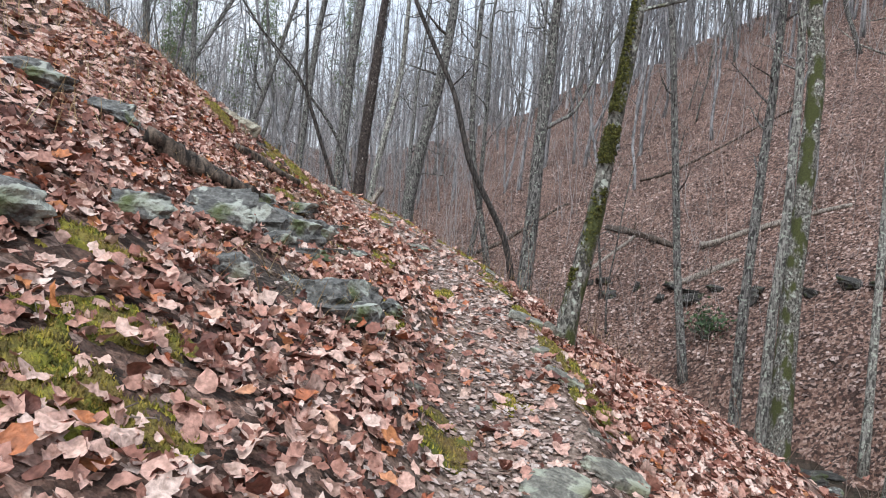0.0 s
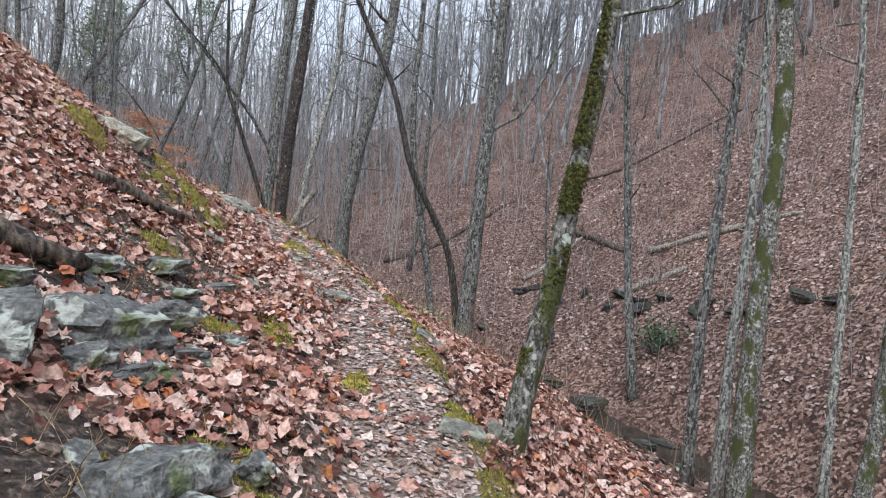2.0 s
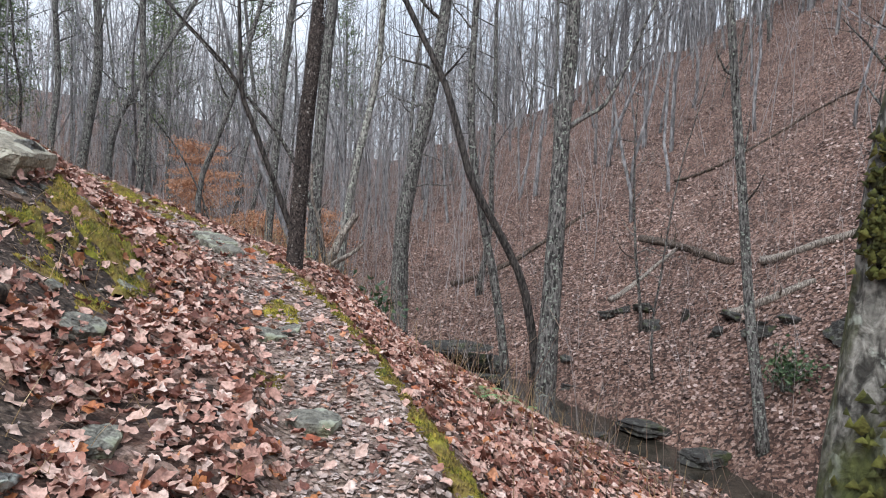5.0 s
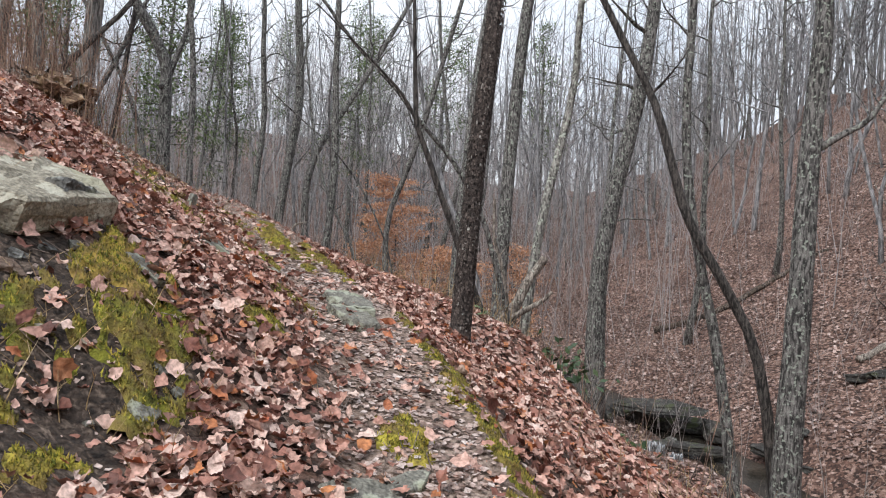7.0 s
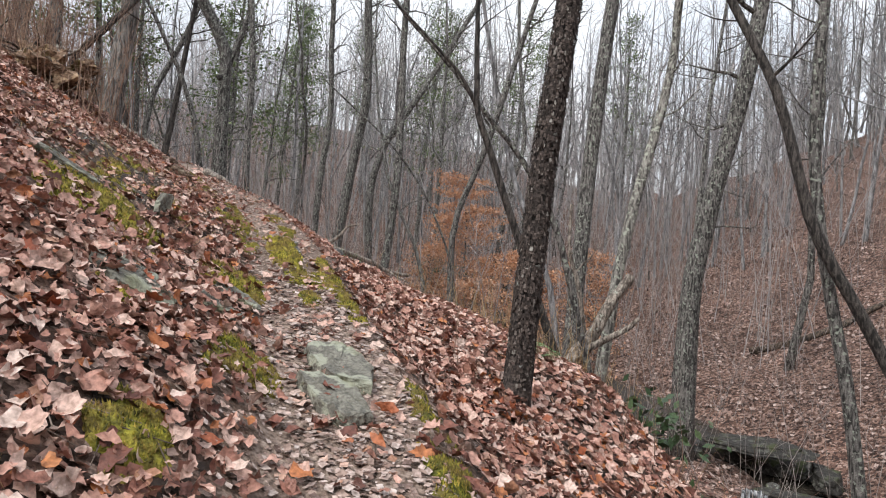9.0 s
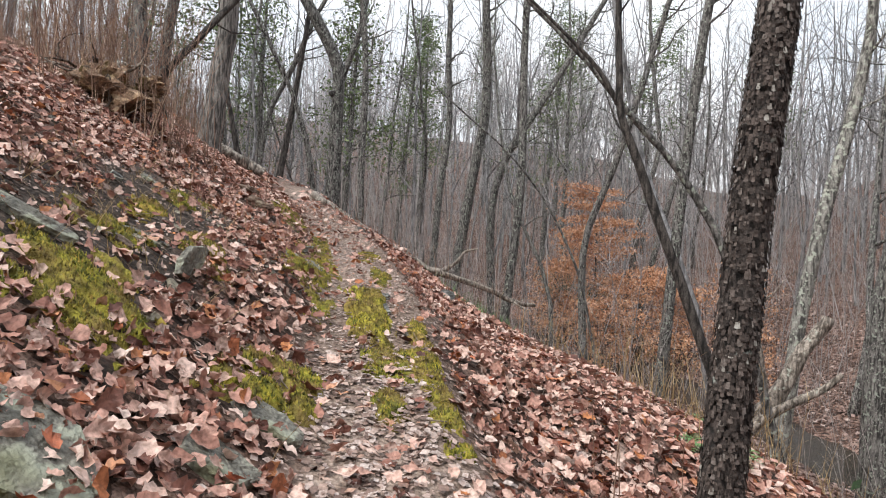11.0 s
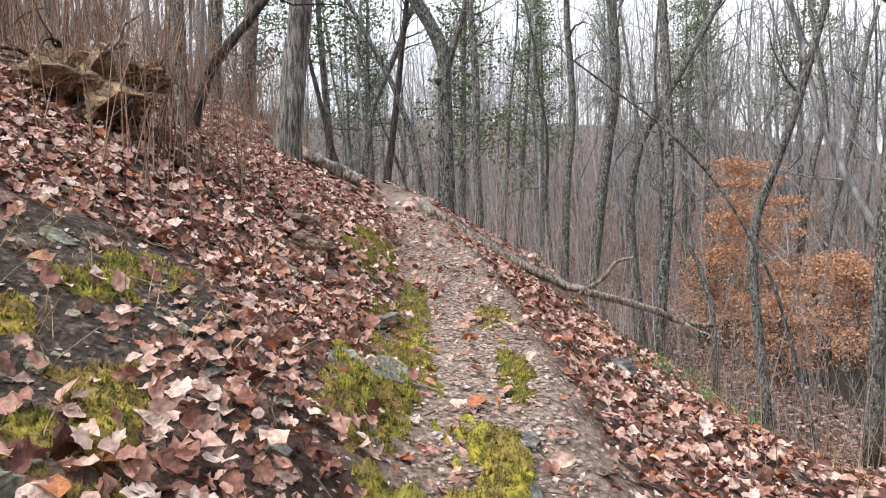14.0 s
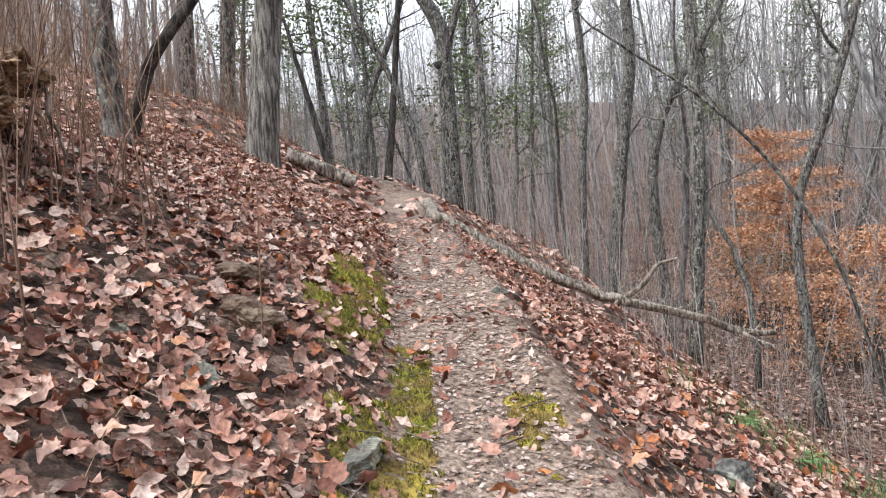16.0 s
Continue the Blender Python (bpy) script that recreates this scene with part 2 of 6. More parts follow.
# some of the dark earth under the leaves, shading their gaps by colour
drifts = ground_mesh.attributes.new("drifts", "FLOAT", "POINT")
drifts.data.foreach_set("value", (np.clip((gu + 3.6) / 0.6, 0, 1) * np.clip((4.4 - gu) / 0.6, 0, 1) * np.clip((gs - 11) / 0.8, 0, 1) * np.clip((36.5 - gs) / 0.8, 0, 1) * 0.3).astype(np.float32))
ground_mesh.shade_smooth()
ground_mesh.materials.append(SOIL)
ground = tagged(new("ground", ground_mesh), "steep wooded hillside covered with brown fallen leaves", "ground", kind="structure")


def height_at(x, y):
    return float(ground_height(x, y)[0])


# ---- trees ----
def tube(points, radii, sides, seed=0, lumpy=0.0, cap=True):
    """A tapering round limb along the points: vertices and faces."""
    p = np.asarray(points, float)
    d = np.gradient(p, axis=0)
    d /= np.linalg.norm(d, axis=1)[:, None] + 1e-9
    ref = np.array([1.0, 0, 0]) if abs(d[0, 0]) < 0.8 else np.array([0, 1.0, 0])
    a = np.cross(d, ref)
    a /= np.linalg.norm(a, axis=1)[:, None] + 1e-9
    b = np.cross(d, a)
    th = np.linspace(0, 2 * math.pi, sides, endpoint=False)
    r = np.asarray(radii, float)[:, None] * np.ones(sides)[None]
    if lumpy:
        ii, jj = np.meshgrid(np.arange(len(p)), np.arange(sides), indexing="ij")
        r = r * (1 + lumpy * (2 * lattice(ii, jj, seed + 7) - 1) + lumpy * 1.2 * np.sin(th[None] * 3 + ii * 0.35 + seed))
    v = p[:, None] + r[..., None] * (np.cos(th)[None, :, None] * a[:, None] + np.sin(th)[None, :, None] * b[:, None])
    n = len(p)
    f = [(i * sides + j, i * sides + (j + 1) % sides, (i + 1) * sides + (j + 1) % sides, (i + 1) * sides + j)
         for i in range(n - 1) for j in range(sides)]
    if cap:
        f += [tuple(range(sides))[::-1], tuple(range((n - 1) * sides, n * sides))]
    return v.reshape(-1, 3), f


class Bag:
    """Gathers tubes and faces for one mesh."""

    def __init__(self):
        self.v, self.f, self.n = [], [], 0

    def add(self, v, f):
        self.v.append(np.asarray(v, float))
        self.f += [tuple(k + self.n for k in face) for face in f]
        self.n += len(v)

    def mesh(self, name, mat, smooth=True):
        me = mesh_from(name, np.concatenate(self.v), self.f, smooth)
        me.materials.append(mat)
        return me


def bend(rng, start, way, length, steps, wobble, lift=0.0):
    """A crooked line of points from start."""
    p, d = [np.array(start, float)], np.array(way, float)
    d /= np.linalg.norm(d)
    for _ in range(steps):
        d = d + wobble * rng.normal(size=3) + np.array([0, 0, lift])
        d /= np.linalg.norm(d)
        p.append(p[-1] + d * length / steps)
    return np.array(p)


def sprays(rng, bag, line, radius, level, first, count, spread, length):
    """Side limbs on a line, and twigs on those."""
    n = len(line)
    for k in range(count):
        q = first + (1 - first) * (k + rng.random()) / count
        i = min(int(q * (n - 1)), n - 2)
        base = line[i] + (line[i + 1] - line[i]) * (q * (n - 1) - i)
        along = line[i + 1] - line[i]
        along /= np.linalg.norm(along) + 1e-9
        out = rng.normal(size=3)
        out -= along * (out @ along)
        out /= np.linalg.norm(out) + 1e-9
        way = along * (1 - spread) + out * spread + np.array([0, 0, 0.1])
        size = length * (1.15 - 0.6 * q) * rng.uniform(0.6, 1.2)
        r = radius * (1 - 0.75 * q) * rng.uniform(0.35, 0.6)
        steps = 5 if level > 1 else (4 if level else 3)
        limb = bend(rng, base, way, size, steps, 0.24, 0.05)
        bag.add(*tube(limb, np.linspace(max(r, 0.004), 0.003, len(limb)), 5 if level > 1 else 3, cap=False))
        if level:
            sprays(rng, bag, limb, r, level - 1, 0.2, 6 if level > 1 else 5, 0.6, size * 0.5)


def tree_meshes(seed, line, r0, r1, mat, count=12, first=0.35, length=2.6, level=2, sides=10, lumpy=0.05, flare=1.35):
    """The trunk and the bare crown of one tree along the given line."""
    rng = np.random.default_rng(seed)
    t = np.linspace(0, 1, len(line))
    radii = (r0 + (r1 - r0) * t) * (1 + (flare - 1) * np.exp(-t * 22))
    trunk = Bag()
    trunk.add(*tube(line, radii, sides, seed, lumpy))
    crown = Bag()
    sprays(rng, crown, line, r0, level, first, count, 0.7, length)
    return trunk.mesh("trunk", mat), crown.mesh("crown", mat) if crown.n else None


def grow(label, base, meshes, turn=0.0, size=1.0, name="tree", category="tree", group=""):
    tree = tagged(new(name), label, category, group)
    tree.matrix_world = Matrix.LocRotScale(base, Euler((0, 0, turn)), (size,) * 3)
    for part_name, me in zip(("trunk", "crown"), meshes):
        if me:
            new(part_name, me).parent = tree
    return tree


def spine(points, steps):
    """A smooth line through a few points."""
    p = np.array(points, float)
    at = np.linspace(0, len(p) - 1, steps)
    out = np.stack([np.interp(at, np.arange(len(p)), p[:, k]) for k in range(3)], -1)
    for _ in range(max(1, steps // (2 * len(p)))):
        out[1:-1] = 0.25 * out[:-2] + 0.5 * out[1:-1] + 0.25 * out[2:]
    return out


def rooted(x, y, points, lower=0.25):
    """Points of a trunk given from its foot, with the foot sunk into the ground."""
    d = np.array(points[1]) - np.array(points[0])
    d = d / np.linalg.norm(d)
    return [tuple(np.array(points[0]) - lower * d)] + [tuple(p) for p in points]


FOREST = []
TRUNK_AT = []
# ---- materials of the small things ----
def islands(m):
    return node(m, "ShaderNodeNewGeometry").outputs["Random Per Island"]


def leaf_material(name, stops, gloss=0.55):
    m = material(name, gloss)
    colour = ramp(m, islands(m), stops)
    vein = ramp(m, noise_of(m, 45.0, 4.0), [(0.32, (0.5, 0.46, 0.43)), (0.66, (1.12, 1.1, 1.1))])
    return finish(m, blend(m, 1.0, colour, vein, "MULTIPLY"), noise_of(m, 60.0, 3.0), 0.6, 0.012)


BROWNS = [(0.0, (0.10, 0.036, 0.026)), (0.12, (0.24, 0.095, 0.066)), (0.28, (0.42, 0.21, 0.155)), (0.48, (0.60, 0.36, 0.29)),
          (0.72, (0.70, 0.49, 0.41)), (0.9, (0.74, 0.59, 0.52)), (0.95, (0.54, 0.22, 0.08)), (1.0, (0.38, 0.11, 0.055))]
TRODDEN = [(0.0, (0.16, 0.10, 0.08)), (0.3, (0.40, 0.29, 0.24)), (0.6, (0.54, 0.43, 0.385)), (0.85, (0.62, 0.54, 0.50)), (1.0, (0.5, 0.26, 0.16))]
LEAF = leaf_material("fallen leaf", BROWNS, 0.62)
LONE_LEAF = material("single leaf", 0.55)
lone = node(LONE_LEAF, "ShaderNodeObjectInfo").outputs["Random"]
finish(LONE_LEAF, blend(LONE_LEAF, 1.0, ramp(LONE_LEAF, lone, BROWNS), ramp(LONE_LEAF, noise_of(LONE_LEAF, 5.0, 4.0), [(0.3, (0.62, 0.58, 0.55)), (0.7, (1.1, 1.1, 1.1))]), "MULTIPLY"), noise_of(LONE_LEAF, 7.0, 3.0), 0.5, 0.05)
TROD_LEAF = leaf_material("trodden leaf", TRODDEN, 0.5)
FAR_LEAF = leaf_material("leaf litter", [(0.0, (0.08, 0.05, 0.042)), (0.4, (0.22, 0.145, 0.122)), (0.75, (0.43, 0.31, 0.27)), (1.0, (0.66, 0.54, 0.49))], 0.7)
BEECH_LEAF = leaf_material("beech leaf", [(0.0, (0.52, 0.24, 0.12)), (0.5, (0.68, 0.38, 0.22)), (1.0, (0.76, 0.50, 0.34))], 0.7)
MOSS = material("moss", 0.95)
moss_tint = ramp(MOSS, islands(MOSS), [(0.0, (0.07, 0.085, 0.012)), (0.35, (0.21, 0.21, 0.025)), (0.7, (0.43, 0.37, 0.05)), (1.0, (0.45, 0.31, 0.08))])
moss_tint = blend(MOSS, 1.0, moss_tint, ramp(MOSS, noise_of(MOSS, 22.0, 6.0), [(0.36, (0.35, 0.36, 0.3)), (0.6, (1.15, 1.15, 1.0))]), "MULTIPLY")
moss_dry = ramp(MOSS, noise_of(MOSS, 5.0, 5.0), [(0.42, (0, 0, 0)), (0.62, (1, 1, 1))])
finish(MOSS, blend(MOSS, moss_dry, moss_tint, blend(MOSS, 0.6, moss_tint, (0.24, 0.15, 0.06))), noise_of(MOSS, 90.0, 4.0), 0.9, 0.02)
TRUNK_MOSS = leaf_material("trunk moss", [(0.0, (0.03, 0.036, 0.01)), (0.5, (0.085, 0.095, 0.018)), (1.0, (0.15, 0.15, 0.03))], 0.95)
STRAW = leaf_material("straw", [(0.0, (0.30, 0.20, 0.09)), (0.6, (0.52, 0.38, 0.2)), (1.0, (0.62, 0.5, 0.3))], 0.8)
FERN = leaf_material("fern", [(0.0, (0.08, 0.2, 0.06)), (1.0, (0.22, 0.42, 0.14))], 0.6)
NEEDLE = leaf_material("needles", [(0.0, (0.08, 0.13, 0.05)), (1.0, (0.20, 0.27, 0.11))], 0.7)
TWIG = leaf_material("twig", [(0.0, (0.10, 0.075, 0.06)), (0.6, (0.22, 0.17, 0.14)), (1.0, (0.34, 0.29, 0.25))], 0.9)
BRUSH = leaf_material("brush", [(0.0, (0.30, 0.28, 0.27)), (0.6, (0.50, 0.47, 0.46)), (1.0, (0.62, 0.56, 0.53))], 0.9)
# aerial haze put into the stem colour: a pale, slightly blue grey
HAZE = leaf_material("hazed stem", [(0.0, (0.36, 0.36, 0.37)), (0.6, (0.49, 0.485, 0.495)), (1.0, (0.58, 0.56, 0.56))], 0.95)
RUSSET = leaf_material("russet stem", [(0.0, (0.17, 0.10, 0.075)), (0.6, (0.32, 0.21, 0.155)), (1.0, (0.46, 0.34, 0.25))], 0.9)


def stone_material(name, dark, light, lichen, green):
    m = material(name, 0.8)
    grain = noise_of(m, 14.0, 8.0, place_of(m, (1, 1, 2.2)), 0.8)
    colour = ramp(m, grain, [(0.3, dark), (0.68, light)])
    crust = ramp(m, noise_of(m, 55.0, 5.0), [(0.35, (0.45, 0.45, 0.44)), (0.62, (1.1, 1.1, 1.1))])
    colour = blend(m, 0.8, colour, crust, "MULTIPLY")
    spot = ramp(m, noise_of(m, 7.0, 8.0), [(0.55, (0, 0, 0)), (0.6, (1, 1, 1))])
    colour = blend(m, spot, colour, lichen)
    spot = ramp(m, noise_of(m, 3.1, 5.0), [(0.57, (0, 0, 0)), (0.66, (1, 1, 1))])
    colour = blend(m, spot, colour, green)
    return finish(m, colour, noise_of(m, 24.0, 9.0), 1.0, 0.04)


ROCK = stone_material("lichened rock", (0.04, 0.04, 0.038), (0.24, 0.238, 0.222), (0.40, 0.42, 0.37), (0.10, 0.12, 0.045))
SLATE = stone_material("slab stone", (0.13, 0.125, 0.105), (0.28, 0.27, 0.225), (0.34, 0.355, 0.28), (0.22, 0.225, 0.14))
PALE_STONE = stone_material("pale slab stone", (0.24, 0.215, 0.16), (0.44, 0.40, 0.31), (0.48, 0.46, 0.37), (0.36, 0.34, 0.24))
BROWN_STONE = stone_material("brown stone", (0.12, 0.08, 0.06), (0.27, 0.19, 0.14), (0.33, 0.27, 0.2), (0.2, 0.15, 0.1))
# wet stone, taken near black to put the undercuts' shade into its colour
WET_SHADED_ROCK = stone_material("wet shaded rock", (0.012, 0.011, 0.010), (0.06, 0.055, 0.048), (0.10, 0.10, 0.085), (0.05, 0.06, 0.02))
EARTH = stone_material("crumbling earth", (0.09, 0.055, 0.035), (0.42, 0.27, 0.17), (0.50, 0.35, 0.22), (0.22, 0.17, 0.07))
ROTTEN = bark("rotten wood", (0.03, 0.024, 0.02), (0.17, 0.13, 0.10), size=22.0, relief=0.8)
DEAD_WOOD = bark("dead wood", (0.17, 0.14, 0.115), (0.42, 0.37, 0.32), (0.40, 0.42, 0.36), 0.66, size=30.0)


def part(name, me, parent, label=""):
    ob = new(name, me)
    ob.parent = parent
    return tagged(ob, label) if label else ob


def fast_mesh(name, verts, faces, mat, smooth=False):
    """A mesh of many like-sided faces from arrays."""
    me = bpy.data.meshes.new(name)
    me.vertices.add(len(verts))
    me.vertices.foreach_set("co", np.ascontiguousarray(verts, np.float32).ravel())
    k = faces.shape[1]
    me.loops.add(faces.size)
    me.loops.foreach_set("vertex_index", np.ascontiguousarray(faces, np.int32).ravel())
    me.polygons.add(len(faces))
    me.polygons.foreach_set("loop_start", np.arange(0, faces.size, k, dtype=np.int32))
    me.update(calc_edges=True)
    if smooth:
        me.shade_smooth()
    me.materials.append(mat)
    return me


def trail_xy(s, u):
    """Places u to the left of the trail at the way s along it."""
    line = TRAIL_LINE
    gap = np.r_[0, np.cumsum(np.hypot(*np.diff(line[:, :2], axis=0).T))]
    d = np.gradient(line[:, :2], axis=0)
    d /= np.hypot(*d.T)[:, None]
    px, py = np.interp(s, gap, line[:, 0]), np.interp(s, gap, line[:, 1])
    dx, dy = np.interp(s, gap, d[:, 0]), np.interp(s, gap, d[:, 1])
    n = np.hypot(dx, dy)
    return px - dy / n * u, py + dx / n * u


# ---- leaves ----
def leaf_shape(kind, rng):
    """Outline of a lobed leaf one unit long, with a fold along its rib: vertices and triangles."""
    if kind == 0:      # maple-like, five pointed lobes
        ang = np.radians([0, 20, 44, 68, 92, 130, 180, 230, 268, 292, 316, 340])
        rad = np.array([1.0, 0.83, 0.94, 0.74, 0.84, 0.72, 0.55, 0.72, 0.84, 0.74, 0.94, 0.83]) * 0.54
    elif kind == 1:    # oak-like, narrow with wavy lobes
        ang = np.radians([0, 18, 32, 52, 76, 112, 150, 180, 210, 248, 284, 308, 328, 342])
        rad = np.array([1.0, 0.76, 0.8, 0.56, 0.62, 0.46, 0.56, 0.9, 0.56, 0.46, 0.62, 0.56, 0.8, 0.76]) * 0.55
    else:              # plain oval
        ang = np.radians([0, 20, 50, 90, 130, 160, 180, 200, 230, 270, 310, 340])
        rad = np.array([1.0, 0.72, 0.5, 0.42, 0.5, 0.72, 0.95, 0.72, 0.5, 0.42, 0.5, 0.72]) * 0.52
    rad = rad * rng.uniform(0.8, 1.15, len(rad))
    x, y = rad * np.cos(ang), rad * np.sin(ang)
    curl, fold, roll = rng.uniform(-0.3, 0.9), rng.uniform(0.0, 0.55), rng.uniform(-0.9, 0.9)
    z = curl * (x * x + y * y) * 1.3 + fold * np.abs(y) + roll * x * y + 0.3 * roll * np.maximum(x, 0) ** 2 + 0.07 * rng.normal(size=len(x))
    v = np.vstack([[0, 0, 0], np.stack([x, y, z], -1)])
    k = len(x)
    f = np.array([(0, 1 + i, 1 + (i + 1) % k) for i in range(k)])
    return v, f


def simple_leaf(rng):
    """A small folded leaf of four triangles, for litter farther off."""
    c = rng.uniform(0.0, 0.35, 4)
    v = np.array([(0, 0, 0), (0.5, 0.05, c[0] * 0.5), (0.08, 0.38, c[1] * 0.6), (-0.48, 0, c[2] * 0.4), (0.02, -0.36, c[3] * 0.6)])
    return v, np.array([(0, 1, 2), (0, 2, 3), (0, 3, 4), (0, 4, 1)])


def turned(n, rng, tilt, x, y):
    """Random turns that lie along the ground, tilted by some radians."""
    e = 0.05
    h0 = ground_height(x, y)
    sx, sy = (ground_height(x + e, y) - h0) / e, (ground_height(x, y + e) - h0) / e
    up = np.stack([-np.clip(sx, -1, 1), -np.clip(sy, -1, 1), np.ones(n)], -1)
    up /= np.linalg.norm(up, axis=1)[:, None]
    up += rng.normal(size=(n, 3)) * tilt[:, None]
    up /= np.linalg.norm(up, axis=1)[:, None]
    a = rng.uniform(0, 2 * math.pi, n)
    side = np.stack([np.cos(a), np.sin(a), np.zeros(n)], -1)
    side -= up * (side * up).sum(1)[:, None]
    side /= np.linalg.norm(side, axis=1)[:, None]
    return np.stack([side, np.cross(up, side), up], -1), h0


def scatter(name, label, shapes, x, y, size, tilt, lift, mat, rng, category="leaves"):
    """One mesh of many leaves lying on the ground at the places given."""
    turns, h = turned(len(x), rng, tilt, x, y)
    at = np.stack([x, y, h + lift], -1)
    which = rng.integers(0, len(shapes), len(x))
    verts, faces, n = [], [], 0
    for k, (v, f) in enumerate(shapes):
        m = which == k
        p = np.einsum("nij,vj->nvi", turns[m], v) * size[m][:, None, None] + at[m][:, None]
        verts.append(p.reshape(-1, 3))
        faces.append((f[None] + (n + np.arange(m.sum()) * len(v))[:, None, None]).reshape(-1, 3))
        n += m.sum() * len(v)
    return tagged(new(name, fast_mesh(name, np.concatenate(verts), np.concatenate(faces), mat, True)), label, category, kind="stuff")


# moss patches: place, half length, half width, turn
MOSS_AT = [(-1.0, 2.86, 0.26, 0.16, 60), (-0.92, 2.4, 0.34, 0.2, 30), (1.02, 5.0, 0.55, 0.18, 95), (0.14, 3.5, 0.24, 0.13, 80), (-0.4, 4.75, 0.34, 0.2, 60),
           (0.78, 6.45, 0.26, 0.14, 95), (0.92, 5.8, 0.4, 0.15, 95), (0.55, 7.7, 0.5, 0.11, 100), (0.3, 9.0, 0.8, 0.10, 108), (-0.1, 10.1, 0.7, 0.10, 112),
           (-0.62, 11.1, 0.6, 0.10, 122), (-1.25, 12.1, 0.55, 0.09, 128), (-2.08, 10.15, 0.42, 0.26, 125), (-2.35, 9.7, 0.3, 0.16, 110), (-1.75, 9.35, 0.22, 0.1, 120), (-2.0, 9.3, 0.15, 0.1, 60), (-2.5, 10.5, 0.36, 0.2, 120), (-0.72, 9.5, 0.2, 0.1, 100), (-1.1, 10.9, 0.22, 0.12, 120),
           (-2.6, 12.35, 0.3, 0.17, 120), (-3.72, 13.5, 0.36, 0.2, 130), (-4.1, 12.75, 0.45, 0.28, 130), (-5.35, 15.4, 0.42, 0.2, 135), (-4.5, 15.1, 0.6, 0.13, 135), (-3.75, 14.4, 0.45, 0.12, 130),
           (-5.1, 14.2, 0.4, 0.16, 140), (-7.9, 17.5, 0.5, 0.18, 140), (-6.6, 16.75, 0.55, 0.10, 137), (-6.05, 16.85, 0.22, 0.09, 137), (-5.4, 15.35, 0.3, 0.2, 135), (-5.85, 16.0, 0.5, 0.13, 135),
           (-7.25, 16.95, 0.42, 0.18, 140), (-6.1, 17.0, 0.18, 0.08, 135), (-4.9, 13.4, 0.35, 0.2, 140), (-5.95, 14.65, 0.32, 0.13, 130), (-5.5, 14.0, 0.2, 0.1, 120)]
MOSS_MORE = [(-0.55, 7.2, 0.3, 0.14, 70), (-0.9, 6.6, 0.25, 0.13, 90), (-1.6, 7.6, 0.3, 0.16, 100), (-1.35, 3.4, 0.2, 0.12, 40), (-2.7, 6.3, 0.3, 0.14, 100), (-3.0, 9.3, 0.4, 0.2, 120),
             (-2.2, 11.3, 0.26, 0.12, 130), (-3.4, 14.0, 0.3, 0.08, 130), (-5.3, 16.2, 0.5, 0.08, 135), (-3.1, 12.05, 0.16, 0.1, 120), (0.5, 4.2, 0.25, 0.1, 90), (0.05, 6.9, 0.3, 0.1, 95)]

for way, off_by, long, wide in [(20.6, -0.40, 0.34, 0.10), (21.2, -0.42, 0.38, 0.11), (21.9, -0.40, 0.40, 0.10), (22.5, -0.37, 0.36, 0.12), (23.1, -0.39, 0.34, 0.10), (23.7, -0.38, 0.3, 0.08),
                                (25.6, -0.3, 0.4, 0.07), (26.3, -0.29, 0.36, 0.08), (27.0, -0.3, 0.3, 0.06), (27.2, 0.36, 0.3, 0.1), (28.0, 0.42, 0.42, 0.12), (28.7, 0.46, 0.42, 0.11), (29.4, 0.5, 0.4, 0.12)]:
    mx0, my0 = trail_xy(np.array([way]), np.array([off_by]))
    mx1, my1 = trail_xy(np.array([way + 0.3]), np.array([off_by]))
    MOSS_MORE.append((float(mx0[0]), float(my0[0]), long, wide, math.degrees(math.atan2(my1[0] - my0[0], mx1[0] - mx0[0]))))


def in_moss(x, y):
    """How deep each place lies in a moss patch: over 0 inside."""
    best = np.full(len(x), -1.0)
    for px, py, a, b, turn in MOSS_AT + MOSS_MORE:
        c, s = math.cos(radians(turn)), math.sin(radians(turn))
        p, q = (x - px) * c + (y - py) * s, -(x - px) * s + (y - py) * c
        best = np.maximum(best, 1 - np.hypot(p / a, q / b) + 0.6 * rough(x, y, 0.13, 9) + 0.55 * rough(x, y, 0.05, 8) + 0.3 * rough(x, y, 0.3, 10) - 0.06)
    return best


# stretches of bare earth in the bank
BARE_AT = [(-2.2, 9.75, 1.05, 0.48, 115), (-4.8, 13.3, 0.85, 0.5, 135), (-0.75, 4.35, 0.5, 0.32, 60), (-1.35, 6.5, 0.7, 0.3, 80), (-1.45, 7.4, 0.75, 0.38, 95), (-5.75, 14.4, 0.75, 0.4, 135)]


def on_bare(x, y):
    best = np.full(len(x), -1.0)
    for px, py, a, b, turn in BARE_AT:
        c, s = math.cos(radians(turn)), math.sin(radians(turn))
        p, q = (x - px) * c + (y - py) * s, -(x - px) * s + (y - py) * c
        best = np.maximum(best, 1 - np.hypot(p / a, q / b) + 0.4 * rough(x, y, 0.25, 14))
    return best > 0


open_earth = np.where(on_bare(mx.ravel(), my.ravel()), 1.0, 0.0)
level = np.empty(len(open_earth), np.float32)
drifts.data.foreach_get("value", level)
drifts.data.foreach_set("value", np.maximum(level, open_earth).astype(np.float32))
rng = np.random.default_rng(11)
lobed = [leaf_shape(k, rng) for k in (0, 0, 0, 0, 1, 1, 1, 1, 1, 1, 2, 2, 2)]
